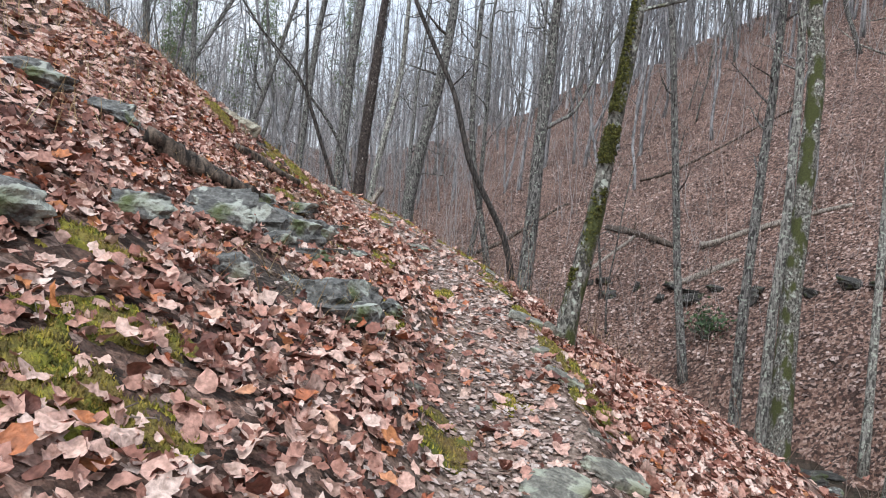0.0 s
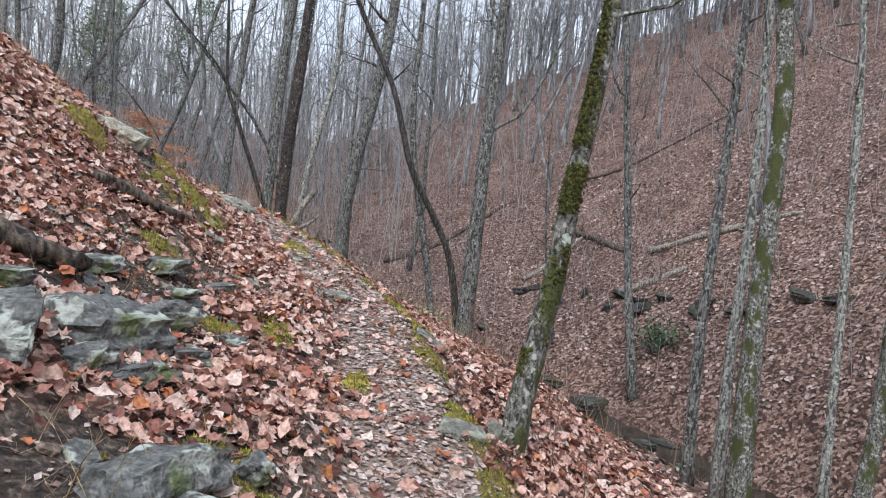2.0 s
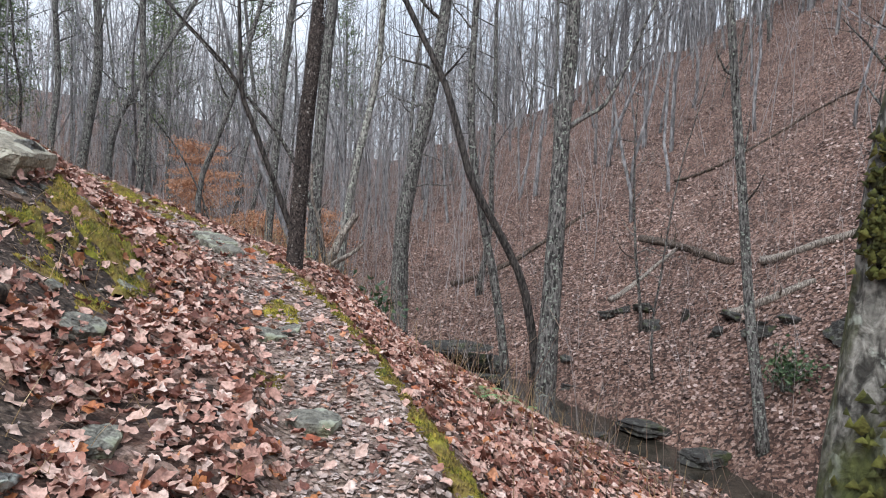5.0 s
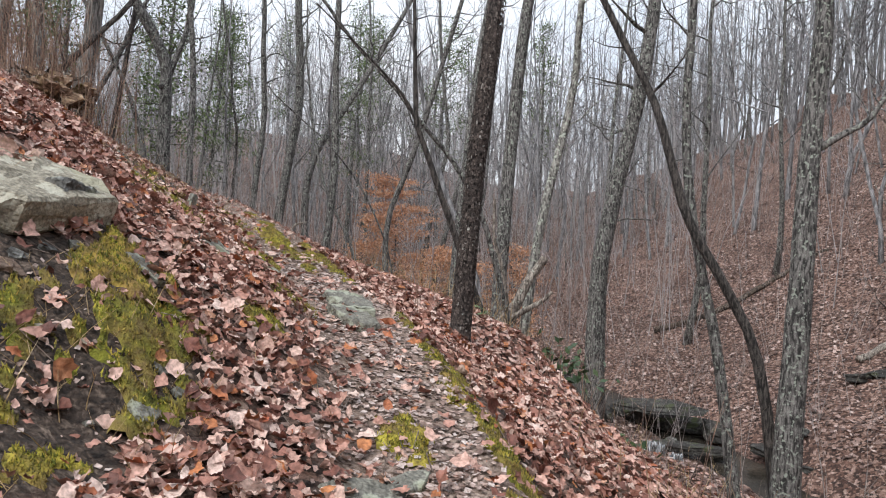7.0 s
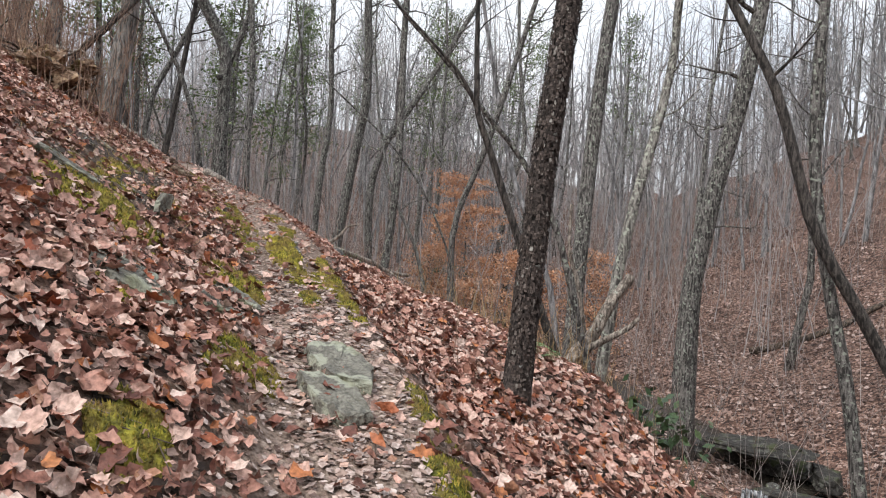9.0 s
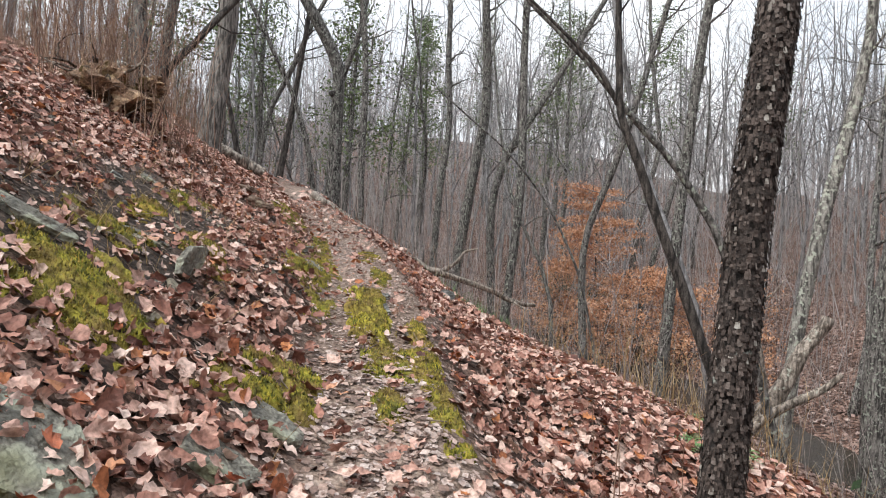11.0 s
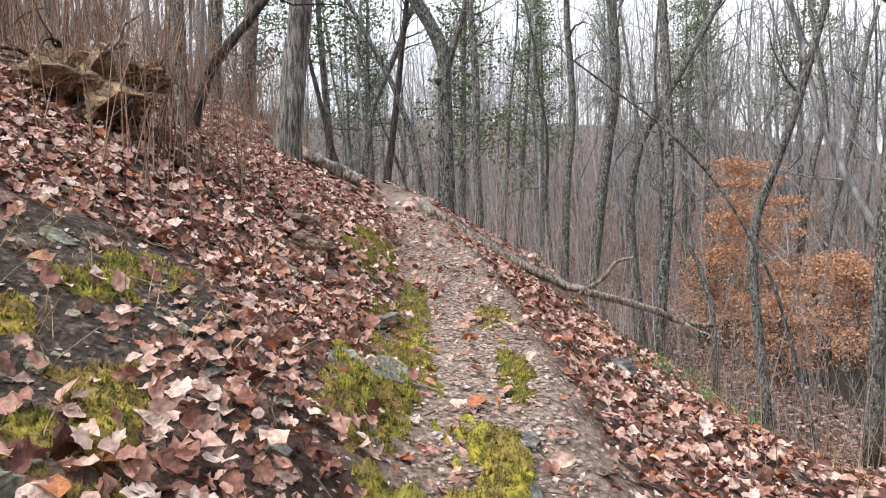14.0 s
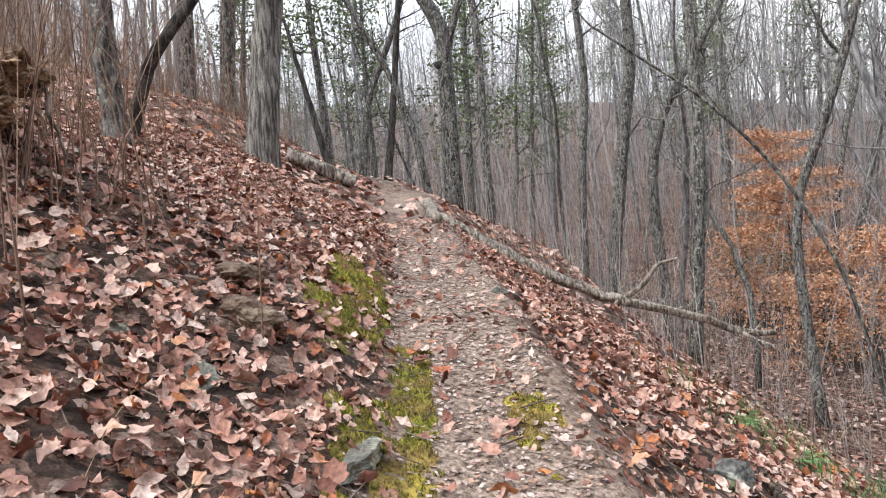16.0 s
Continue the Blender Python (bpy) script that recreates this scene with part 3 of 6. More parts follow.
bent = [(np.array([(0.5, 0, 0.05), (0, 0.4, c), (-0.5, 0, 0.1), (0, -0.4, d)]), np.array([(0, 1, 2), (0, 2, 3)])) for c, d in ((0.1, 0.3), (0.25, 0.0), (-0.1, 0.25))]
plain = [simple_leaf(rng) for _ in range(5)]


def thin(x, y, keep):
    """Drop leaves where moss, and in patches bare soil, shows."""
    keep = np.where(on_bare(x, y), 0.2, 1.0) * keep
    return (rng.random(len(x)) < keep) & ((in_moss(x, y) < 0.12) | (rng.random(len(x)) < 0.24))


# beside the trail, deep drifts of whole leaves
n = 100000
s, u = rng.uniform(11.5, 36, n), rng.uniform(-3.4, 4.2, n)
x, y = trail_xy(s, u)
bare = rough(x, y, 0.9, 21) + 0.5 * rough(x, y, 0.35, 22)
keep = np.where(np.abs(u + 0.02) < 0.40, 0.14, np.where(np.abs(u) < 0.58, 0.6, 1.0)) * np.where((bare > 0.75) & (u > 0.9), 0.3, 1.0)
ok = thin(x, y, keep)
x, y, u, s = x[ok], y[ok], u[ok], s[ok]
away = (u < -1.7) | (u > 2.7)
for mine, shapes in ((away, plain), (~away, lobed)):
    q = int(mine.sum())
    scatter("leaf_litter", "deep drift of reddish-brown fallen oak and maple leaves", shapes, x[mine], y[mine], rng.uniform(0.045, 0.115, q) * rng.uniform(0.8, 1.15, q) * np.where(s[mine] > 27, 0.84, 1.0),
            rng.uniform(0.1, 0.85, q), rng.uniform(0.002, 0.065, q), LEAF, rng)
few = rng.choice(np.nonzero(np.abs(u) < 2.2)[0], 300, replace=False)
turns, h = turned(300, rng, rng.uniform(0.1, 0.5, 300), x[few], y[few])
single = []
for v, f in lobed:
    single.append(fast_mesh("leaf", v, f, LONE_LEAF, True))
for k in range(300):
    ob = new("leaf", single[k % len(single)])
    ob.parent = ground
    ob.matrix_world = Matrix.LocRotScale((x[few][k], y[few][k], h[k] + rng.uniform(0.03, 0.06)), Matrix(turns[k].tolist()).to_quaternion(), (rng.uniform(0.07, 0.12),) * 3)
# on the trail, smaller and flatter
n = 30000
s, u = rng.uniform(11.5, 37, n), rng.normal(0, 0.30, n)
x, y = trail_xy(s, u)
ok = (in_moss(x, y) < 0.12) | (rng.random(n) < 0.5)
x, y = x[ok], y[ok]
scatter("leaf_scraps", "trodden greyish leaf scraps on the trail", plain, x, y, rng.uniform(0.014, 0.06, len(x)) * np.where(s[ok] > 26.5, 0.62, 1.0),
        rng.uniform(0.05, 0.25, len(x)), rng.uniform(0.003, 0.02, len(x)), TROD_LEAF, rng)
# crumbs of leaf on the bare earth
pick = rng.integers(0, len(BARE_AT), 2600)
spots = np.array([k[:2] for k in BARE_AT])[pick]
x, y = spots[:, 0] + rng.normal(size=2600) * 0.45, spots[:, 1] + rng.normal(size=2600) * 0.45
ok = in_moss(x, y) < 0.1
scatter("leaf_scraps", "small broken leaf crumbs on bare earth", plain, x[ok], y[ok], rng.uniform(0.012, 0.04, int(ok.sum())), rng.uniform(0.1, 0.6, int(ok.sum())), rng.uniform(0.002, 0.012, int(ok.sum())), TROD_LEAF, rng)
# the slopes farther from the trail
n = 60000
s, u = rng.uniform(1, 60, n), rng.uniform(-11, 11, n)
x, y = trail_xy(s, u)
ok = ((u < -3.2) | (u > 4.0) | (s > 35.5) | (s < 11.8)) & ((np.abs(u) > 0.5) | (rng.random(n) < 0.2))
x, y = x[ok], y[ok]
scatter("leaf_litter", "brown fallen leaves on the slope", plain, x, y, rng.uniform(0.09, 0.19, len(x)),
        rng.uniform(0.1, 0.5, len(x)), rng.uniform(0.005, 0.04, len(x)), LEAF, rng)
# the far side of the valley
n = 150000
b, r = np.radians(rng.uniform(-48, 62, n)), 12 + 62 * rng.random(n) ** 0.8
x, y = -r * np.sin(b), 5 + r * np.cos(b)
off = beside(x, y, STREAM_LINE)[0]
ok = ((off < -1.3) | ((off > 1.3) & (off < 15))) & (np.abs(beside(x, y, TRAIL_LINE)[0]) > 5) & (rough(x, y, 1.3, 31) + 0.5 * rough(x, y, 0.5, 32) > -0.75)
x, y = x[ok], y[ok]
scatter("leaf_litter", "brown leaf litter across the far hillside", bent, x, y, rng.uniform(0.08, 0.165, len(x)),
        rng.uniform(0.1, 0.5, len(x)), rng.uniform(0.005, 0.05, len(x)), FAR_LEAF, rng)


def moss_patch(px, py, a, b, turn, thick=0.018):
    """A cushion of moss that hugs the ground, with fine tufts."""
    c, s = math.cos(radians(turn)), math.sin(radians(turn))
    g = np.linspace(-1.25, 1.25, 26)
    p, q = (k.ravel() for k in np.meshgrid(g * a, g * b))
    x, y = px + p * c - q * s, py + p * s + q * c
    deep = 1 - np.hypot(p / a, q / b) + 0.6 * rough(x, y, 0.13, 9) + 0.55 * rough(x, y, 0.05, 8) + 0.3 * rough(x, y, 0.3, 10) - 0.06
    z = ground_height(x, y) + np.where(deep > 0, thick * np.sqrt(np.maximum(deep, 0)) + 0.009 * rough(x, y, 0.035, 11) + 0.012 * rough(x, y, 0.08, 13), -0.02)
    ij = (np.arange(25)[:, None] * 26 + np.arange(25)[None]).ravel()
    quads = np.stack([ij, ij + 1, ij + 27, ij + 26], -1)
    quads = quads[(deep[quads] > -0.05).any(1)]
    me = fast_mesh("cushion", np.stack([x, y, z], -1), quads, MOSS, True)
    patch = tagged(new("moss_patch", me), "low cushion of yellow-green moss on the soil", "moss", "moss by the trail")
    r = np.random.default_rng(int(abs(px * 100) + abs(py * 10)))
    n = int(9000 * a * b * 3.2)
    p, q = r.uniform(-1.1, 1.1, n) * a, r.uniform(-1.1, 1.1, n) * b
    x, y = px + p * c - q * s, py + p * s + q * c
    deep = 1 - np.hypot(p / a, q / b) + 0.6 * rough(x, y, 0.13, 9) + 0.55 * rough(x, y, 0.05, 8) + 0.3 * rough(x, y, 0.3, 10) - 0.06
    x, y, deep = x[deep > 0.02], y[deep > 0.02], deep[deep > 0.02]
    h = ground_height(x, y) + thick * np.sqrt(deep) + 0.012 * rough(x, y, 0.08, 13) - 0.004
    k = len(x)
    d = r.normal(size=(k, 2)) * 0.008
    w = r.uniform(0.004, 0.009, k)
    t = r.uniform(0, 6.28, k)
    tip = np.stack([x + d[:, 0], y + d[:, 1], h + r.uniform(0.01, 0.03, k)], -1)
    ring = [np.stack([x + w * np.cos(t + o), y + w * np.sin(t + o), h], -1) for o in (0, 2.09, 4.19)]
    v = np.stack([tip, *ring], 1).reshape(-1, 3)
    f = (np.array([(0, 1, 2), (0, 2, 3), (0, 3, 1)])[None] + 4 * np.arange(k)[:, None, None]).reshape(-1, 3)
    tagged(part("nap", fast_mesh("nap", v, f, MOSS), patch), kind="stuff")


for spot in MOSS_AT + MOSS_MORE:
    moss_patch(*spot, thick=0.07 if spot[2] * spot[3] > 0.07 else 0.02)


# ---- rocks ----
def rock_mesh(seed, size, mat, cuts=9, rough_by=0.10, layered=False):
    """A weathered angular stone: a ball cut by random planes, its faces made uneven."""
    r = np.random.default_rng(seed)
    bm = bmesh.new()
    bmesh.ops.create_icosphere(bm, subdivisions=4, radius=1.0)
    v = np.array([p.co[:] for p in bm.verts])
    for _ in range(cuts):
        d = r.normal(size=3)
        if layered:
            d[2] *= 0.35
        d /= np.linalg.norm(d)
        over = np.maximum(v @ d - r.uniform(0.45, 0.8), 0)
        v = v - over[:, None] * d
    if layered:
        for lim in (0.42, -0.42):
            v[:, 2] = np.minimum(v[:, 2], lim) if lim > 0 else np.maximum(v[:, 2], lim)
    for p, co in zip(bm.verts, v):
        k = noise.fractal(Vector(co) * 2.3 + Vector((seed, 0, 0)), 0.9, 2.0, 4)
        fine_k = noise.fractal(Vector((co[0] * 5, co[1] * 5, co[2] * 9)) + Vector((0, seed, 0)), 0.8, 2.1, 4)
        step = 0.09 * math.floor(3.0 * noise.noise(Vector((co[0] * 0.7, co[1] * 0.7, co[2] * 4.5 + co[0] + seed))))
        p.co = Vector(co) * (1 + rough_by * k + 0.045 * fine_k + step * 0.7)
        p.co = Vector((p.co.x * size[0], p.co.y * size[1], p.co.z * size[2]))
    me = bpy.data.meshes.new("rock")
    bm.to_mesh(me)
    bm.free()
    me.materials.append(mat)
    return me


def rock(label, x, y, size, seed, mat=ROCK, sink=0.35, turn=0.0, tip=(0, 0), layered=False, name="rock", cuts=9, above=None):
    ob = tagged(new(name, rock_mesh(seed, size, mat, cuts, layered=layered)), label, "rock")
    z = height_at(x, y) if above is None else above
    ob.matrix_world = pose(x, y, z + size[2] * (1 - 2 * sink), tip[0], tip[1], turn)
    return ob


def slab_mesh(seed, a, b, thick, mat, corners=7):
    """A flat flake of layered stone with a broken outline."""
    r = np.random.default_rng(seed)
    ang = np.sort((np.arange(corners) + r.uniform(0.15, 0.85, corners)) * 2 * math.pi / corners)
    edge = np.stack([np.cos(ang) * a, np.sin(ang) * b], -1) * r.uniform(0.8, 1.12, corners)[:, None]
    fine = []
    for i in range(corners):
        p, q = edge[i], edge[(i + 1) % corners]
        for k in range(4):
            fine.append(p + (q - p) * k / 4 + r.normal(size=2) * 0.02 * min(a, b) * (k > 0))
    fine = np.array(fine)
    n = len(fine)
    rings = [(0.93, 0.0), (1.0, 0.12), (0.985, 0.45), (1.0, 0.55), (0.97, 0.9), (0.93, 1.0), (0.5, 1.02)]
    v = []
    for k, (grow_by, up) in enumerate(rings):
        jag = 1 + 0.02 * r.normal(size=n)
        v += [(x * grow_by * j, y * grow_by * j, thick * (up - 0.5) + 0.05 * thick * r.normal()) for (x, y), j in zip(fine, jag)]
    v.append((0, 0, thick * 0.52))
    v.append((0, 0, -thick * 0.5))
    f = [(k * n + i, k * n + (i + 1) % n, (k + 1) * n + (i + 1) % n, (k + 1) * n + i) for k in range(len(rings) - 1) for i in range(n)]
    top = (len(rings) - 1) * n
    f += [(top + i, top + (i + 1) % n, len(v) - 2) for i in range(n)] + [((i + 1) % n, i, len(v) - 1) for i in range(n)]
    me = mesh_from("slab", v, f)
    me.materials.append(mat)
    return me


def slab(label, x, y, a, b, thick, seed, turn=0.0, tip=(0, 0), up=0.4, mat=SLATE, name="stone_slab"):
    ob = tagged(new(name, slab_mesh(seed, a, b, thick, mat)), label, "stone")
    e = 0.15
    slope = Vector((height_at(x - e, y) - height_at(x + e, y), height_at(x, y - e) - height_at(x, y + e), 2 * e)).normalized()
    lie = Vector((0, 0, 1)).rotation_difference(slope).to_matrix().to_4x4()
    ob.matrix_world = Matrix.Translation((x, y, height_at(x, y) + thick * up)) @ lie @ pose(0, 0, 0, tip[0], tip[1], turn)
    return ob


outcrop = "grey lichened outcrop rock half sunk in fallen leaves"
rock(outcrop, -1.5, 4.1, (0.26, 0.20, 0.16), 1, sink=0.42, turn=-15)
rock(outcrop, -1.3, 4.82, (0.34, 0.32, 0.27), 2, sink=0.4, turn=-10, cuts=13)
rock(outcrop, -1.12, 5.56, (0.36, 0.34, 0.24), 3, sink=0.4, turn=25, cuts=13)
rock("pale wedge of rock between two outcrop rocks", -1.03, 5.08, (0.15, 0.12, 0.11), 4, sink=0.3, turn=40)
rock("flat slab of grey rock under the outcrop", -0.86, 5.3, (0.27, 0.2, 0.09), 18, sink=0.35, turn=70, layered=True)
rock("flat slab of grey rock under the outcrop", -0.8, 5.72, (0.22, 0.16, 0.1), 19, sink=0.35, turn=110, layered=True)
rock("dark broken rock at the outcrop's end", -1.0, 6.05, (0.24, 0.17, 0.15), 20, sink=0.35, turn=30, cuts=12)
rock("grey rock embedded in the bank above the outcrop", -1.62, 5.5, (0.26, 0.2, 0.14), 27, sink=0.45, turn=15, layered=True)
rock("grey rock embedded in the bank above the outcrop", -1.55, 6.3, (0.24, 0.16, 0.1), 28, sink=0.4, turn=65, layered=True)
rock("flat grey rock under the bank", -1.2, 6.75, (0.2, 0.13, 0.08), 29, sink=0.35, turn=20, layered=True)
rock("small dark angular rock among leaves", -0.92, 3.92, (0.13, 0.10, 0.11), 5, sink=0.25, turn=10)
rock("flat mossy ledge rock with a dark undercut edge", -0.52, 4.45, (0.38, 0.2, 0.19), 6, sink=0.32, turn=58, layered=True)
rock("green-crusted base stone under a ledge rock", -0.44, 4.28, (0.3, 0.16, 0.13), 30, sink=0.4, turn=55, layered=True)
rock("mossy green end of a ledge rock", -0.26, 4.92, (0.13, 0.1, 0.09), 16, sink=0.35, turn=60)
rock("grey rock at the edge of the bank", -1.62, 3.1, (0.22, 0.17, 0.14), 7, sink=0.35, turn=30)
rock("dark rock below a rotten log", -2.85, 5.2, (0.34, 0.2, 0.14), 8, sink=0.5, turn=30)
rock("weathered grey rock in the upper bank", -2.45, 5.65, (0.28, 0.2, 0.17), 9, sink=0.5, turn=60)
rock("grey rock fallen beside the outcrop", -0.72, 6.3, (0.14, 0.1, 0.08), 10, sink=0.35, turn=0)
rock("flat grey rock under the bank", -1.38, 7.0, (0.24, 0.2, 0.11), 11, sink=0.3, layered=True)
rock("flat grey rock under the bank", -1.05, 7.4, (0.22, 0.17, 0.1), 12, sink=0.3, layered=True, turn=50)
rock("brown stone standing out of the leaves", -6.98, 16.22, (0.17, 0.12, 0.12), 13, BROWN_STONE, sink=0.3, turn=40)
rock("brown stone standing out of the leaves", -7.4, 16.45, (0.2, 0.12, 0.10), 14, BROWN_STONE, sink=0.35, turn=130)
rock("greenish stone at the trail side", -6.12, 16.1, (0.2, 0.09, 0.06), 15, SLATE, sink=0.3, turn=130, layered=True)
rock("dark stone in the leaves below the trail", -5.6, 17.7, (0.12, 0.09, 0.09), 17, sink=0.3)
slab("thin grey stone lying flat on the trail edge", 0.86, 4.75, 0.17, 0.07, 0.035, 21, 10)
slab("greenish flagstone sunk into the trail edge", 0.72, 6.2, 0.2, 0.14, 0.05, 22, 40)
slab("greenish flagstone sunk into the trail edge", 0.58, 8.35, 0.25, 0.2, 0.06, 23, 60)
slab("grey stone on the trail", -0.35, 9.0, 0.16, 0.13, 0.07, 24, 20)
slab("pale flat stone on the trail", -0.92, 10.5, 0.14, 0.09, 0.04, 25, 70)
slab("dark flat stone at the trail edge", -1.05, 10.3, 0.2, 0.1, 0.06, 26, 30)
slab("broad stone step crossing the trail", -2.38, 12.85, 0.42, 0.16, 0.13, 27, 150, (0, 0), 0.15)
slab("narrow stone step below a broader one", -2.15, 12.45, 0.3, 0.12, 0.1, 28, 150, (0, 0), 0.1)
slab("smooth greenish slab leaning on the bank", -3.2, 12.2, 0.26, 0.22, 0.05, 29, 30)
slab("greenish flat stone in moss", -3.45, 13.28, 0.2, 0.1, 0.04, 30, 40)
slab("greenish flat stone beside moss", -3.2, 12.85, 0.18, 0.13, 0.04, 31, 15)
slab("upright grey flake standing in the bank", -4.65, 13.75, 0.17, 0.08, 0.04, 32, 130, (50, -20), 2.2)
slab("thin grey stone on the bank", -4.6, 12.85, 0.26, 0.1, 0.04, 33, 60)
slab("dark flake on the bank", -5.0, 13.7, 0.15, 0.08, 0.03, 34, 60)
slab("pale stone on the bank", -2.55, 10.7, 0.14, 0.1, 0.04, 35, 10)
slab("green flat stone in moss by the trail", -5.5, 15.55, 0.2, 0.12, 0.05, 36, 130)
slab("grey flat stone in the bank", -1.55, 8.9, 0.2, 0.12, 0.05, 37, 80)
slab("grey flat stone in the bank", -1.0, 8.0, 0.18, 0.1, 0.05, 38, 80)
slab("grey flagstone half under leaves", 0.65, 3.3, 0.25, 0.14, 0.05, 39, 60)
slab("grey flagstone half under leaves", 0.95, 3.55, 0.2, 0.12, 0.05, 40, 20)
slab("grey stone at the foot of a mossy tree", 1.0, 6.7, 0.13, 0.1, 0.12, 41, 20)
# the thick slab that juts from the bank
ledge_slab = slab("thick pale stone slab jutting from the bank", -3.1, 10.42, 0.62, 0.42, 0.19, 42, 0, mat=PALE_STONE)
ledge_slab.matrix_world = pose(-3.1, 10.42, 2.86, -3, 23, 0) @ pose(0, 0, 0, 0, 0, 112)
rock("dark stone under a jutting slab", -2.95, 10.5, (0.3, 0.22, 0.16), 43, sink=0.4, turn=110)
r = np.random.default_rng(77)
for k in range(46):
    s, u = r.uniform(13, 32), r.choice([r.uniform(0.5, 2.6), r.uniform(-0.9, -0.3), r.uniform(-0.3, 0.4)], p=[0.72, 0.14, 0.14])
    x, y = trail_xy(np.array([s]), np.array([u]))
    z = r.uniform(0.05, 0.13)
    slab("small flat grey stone among fallen leaves", float(x[0]), float(y[0]), z, z * r.uniform(0.5, 0.8), z * 0.3, 500 + k % 12, r.uniform(0, 360),
         (r.uniform(-12, 12), r.uniform(-12, 12)), 0.3, (SLATE, ROCK, BROWN_STONE)[k % 3], "flat_stone")

for k in range(130):
    px, py, a, b, turn = BARE_AT[(0, 1, 5, 1, 2, 3, 4, 0, 5)[k % 9]]
    x, y = px + r.normal() * 0.42, py + r.normal() * 0.42
    z = r.uniform(0.018, 0.075)
    slab("small stone lying on bare earth of the bank", x, y, z, z * r.uniform(0.5, 0.85), z * 0.35, 520 + k % 10, r.uniform(0, 360),
         (r.uniform(-15, 15), r.uniform(-15, 15)), 0.35, (SLATE, PALE_STONE, ROCK, BROWN_STONE)[k % 4], "flat_stone")


# ---- trees that stand by the trail ----
def standing(label, points, r0, r1, mat, seed, count=14, first=0.4, length=1.8, level=1, top=6.0, name="tree", sides=14, lumpy=0.06, steps=26, flare=1.4, wobble=0.05):
    """A tree along a few points of its trunk, grown on above the last one by top metres."""
    r = np.random.default_rng(seed)
    p = [np.array(k, float) for k in points]
    d = p[1] - p[0]
    way = d / np.linalg.norm(d)
    gap = max(float(p[0][2]) - height_at(p[0][0], p[0][1]), 0.0)
    p[0] = p[0] - (0.3 + gap / max(way[2], 0.4)) * way
    if top:
        d = p[-1] - p[-2]
        d /= np.linalg.norm(d)
        for k in (0.35, 0.7, 1.0):
            p.append(p[-1] + (d + r.normal(size=3) * 0.08 + np.array([0, 0, 0.08])) * top / 3)
    line = spine(p, steps)
    line[3:-1] += np.cumsum(r.normal(size=(steps - 4, 3)) * 0.006, axis=0) * (1 if wobble else 0)
    foot = np.array(points[0], float)
    meshes = tree_meshes(seed, line - foot, r0, r1, mat, count, first, length, level, sides, lumpy, flare)
    TRUNK_AT.append((foot[0], foot[1]))
    return grow(label, Vector(foot), meshes, name=name)


def limb_on(tree, points, r0, r1, mat, seed, name="limb", count=4, length=0.8, label=""):
    """A bough added to a tree, given by its points in the world."""
    foot = np.array(tree.matrix_world.translation)
    r = np.random.default_rng(seed)
    line = spine([np.array(k) for k in points], 14)
    bag = Bag()
    bag.add(*tube(line - foot, np.linspace(r0, r1, 14), 8, seed, 0.06))
    if count:
        sprays(r, bag, line - foot, r0, 1, 0.3, count, 0.6, length)
    return part(name, bag.mesh(name, mat), tree, label)


mossy = standing("leaning grey tree with green moss and lichen beside the trail", [(1.14, 6.9, 0.69), (1.27, 6.95, 1.59), (1.4, 7.0, 2.41), (1.52, 7.05, 3.1), (1.62, 7.1, 3.88)],
                 0.088, 0.03, MOSSY_BARK, 41, top=7, first=0.5, count=10, sides=20, steps=44, lumpy=0.05)


def moss_on_trunk(tree, points, spans, radius, seed):
    """Shaggy moss wrapped round parts of a trunk."""
    r = np.random.default_rng(seed)
    foot = np.array(tree.matrix_world.translation)
    line = spine([np.array(k) for k in points], 80) - foot
    v, f = [], []
    for lo, hi, side, amount in spans:
        for _ in range(amount):
            k = int(r.uniform(lo, hi) * 79)
            a = side + r.normal() * 0.6
            out = np.array([math.cos(a), math.sin(a), 0])
            base = line[k] + out * radius * (1 - 0.15 * k / 79) + np.array([0, 0, r.uniform(-0.03, 0.03)])
            across = np.array([-out[1], out[0], 0]) * r.uniform(0.008, 0.02)
            tip = base + out * r.uniform(0.006, 0.022) + np.array([0, 0, r.uniform(-0.02, 0.02)])
            n = len(v)
            v += [base - across, base + across, tip, base + np.array([0, 0, r.uniform(0.012, 0.03)])]
            f += [(n, n + 1, n + 2), (n + 1, n + 3, n + 2), (n + 3, n, n + 2)]
    tagged(part("moss", fast_mesh("moss", np.array(v), np.array(f), TRUNK_MOSS), tree, "shaggy olive-green moss"), kind="stuff")


moss_on_trunk(mossy, [(1.14, 6.9, 0.69), (1.27, 6.95, 1.59), (1.4, 7.0, 2.41), (1.52, 7.05, 3.1), (1.62, 7.1, 3.88)],
              [(0.02, 0.2, 3.4, 520), (0.22, 0.42, 5.4, 320), (0.5, 0.6, 4.4, 700), (0.66, 0.82, 3.5, 620), (0.82, 1.0, 3.2, 500)], 0.082, 3)

cherry = standing("dark cherry tree with scaly flaking bark below the trail", [(-2.07, 14.9, 1.6), (-2.03, 14.93, 2.55), (-1.97, 14.96, 3.65), (-1.89, 15.0, 4.54), (-1.85, 15.03, 5.06)],
                  0.108, 0.05, CHERRY_BARK, 42, top=7, first=0.6, count=9, length=2.4, sides=26, steps=60, lumpy=0.05, flare=1.25)


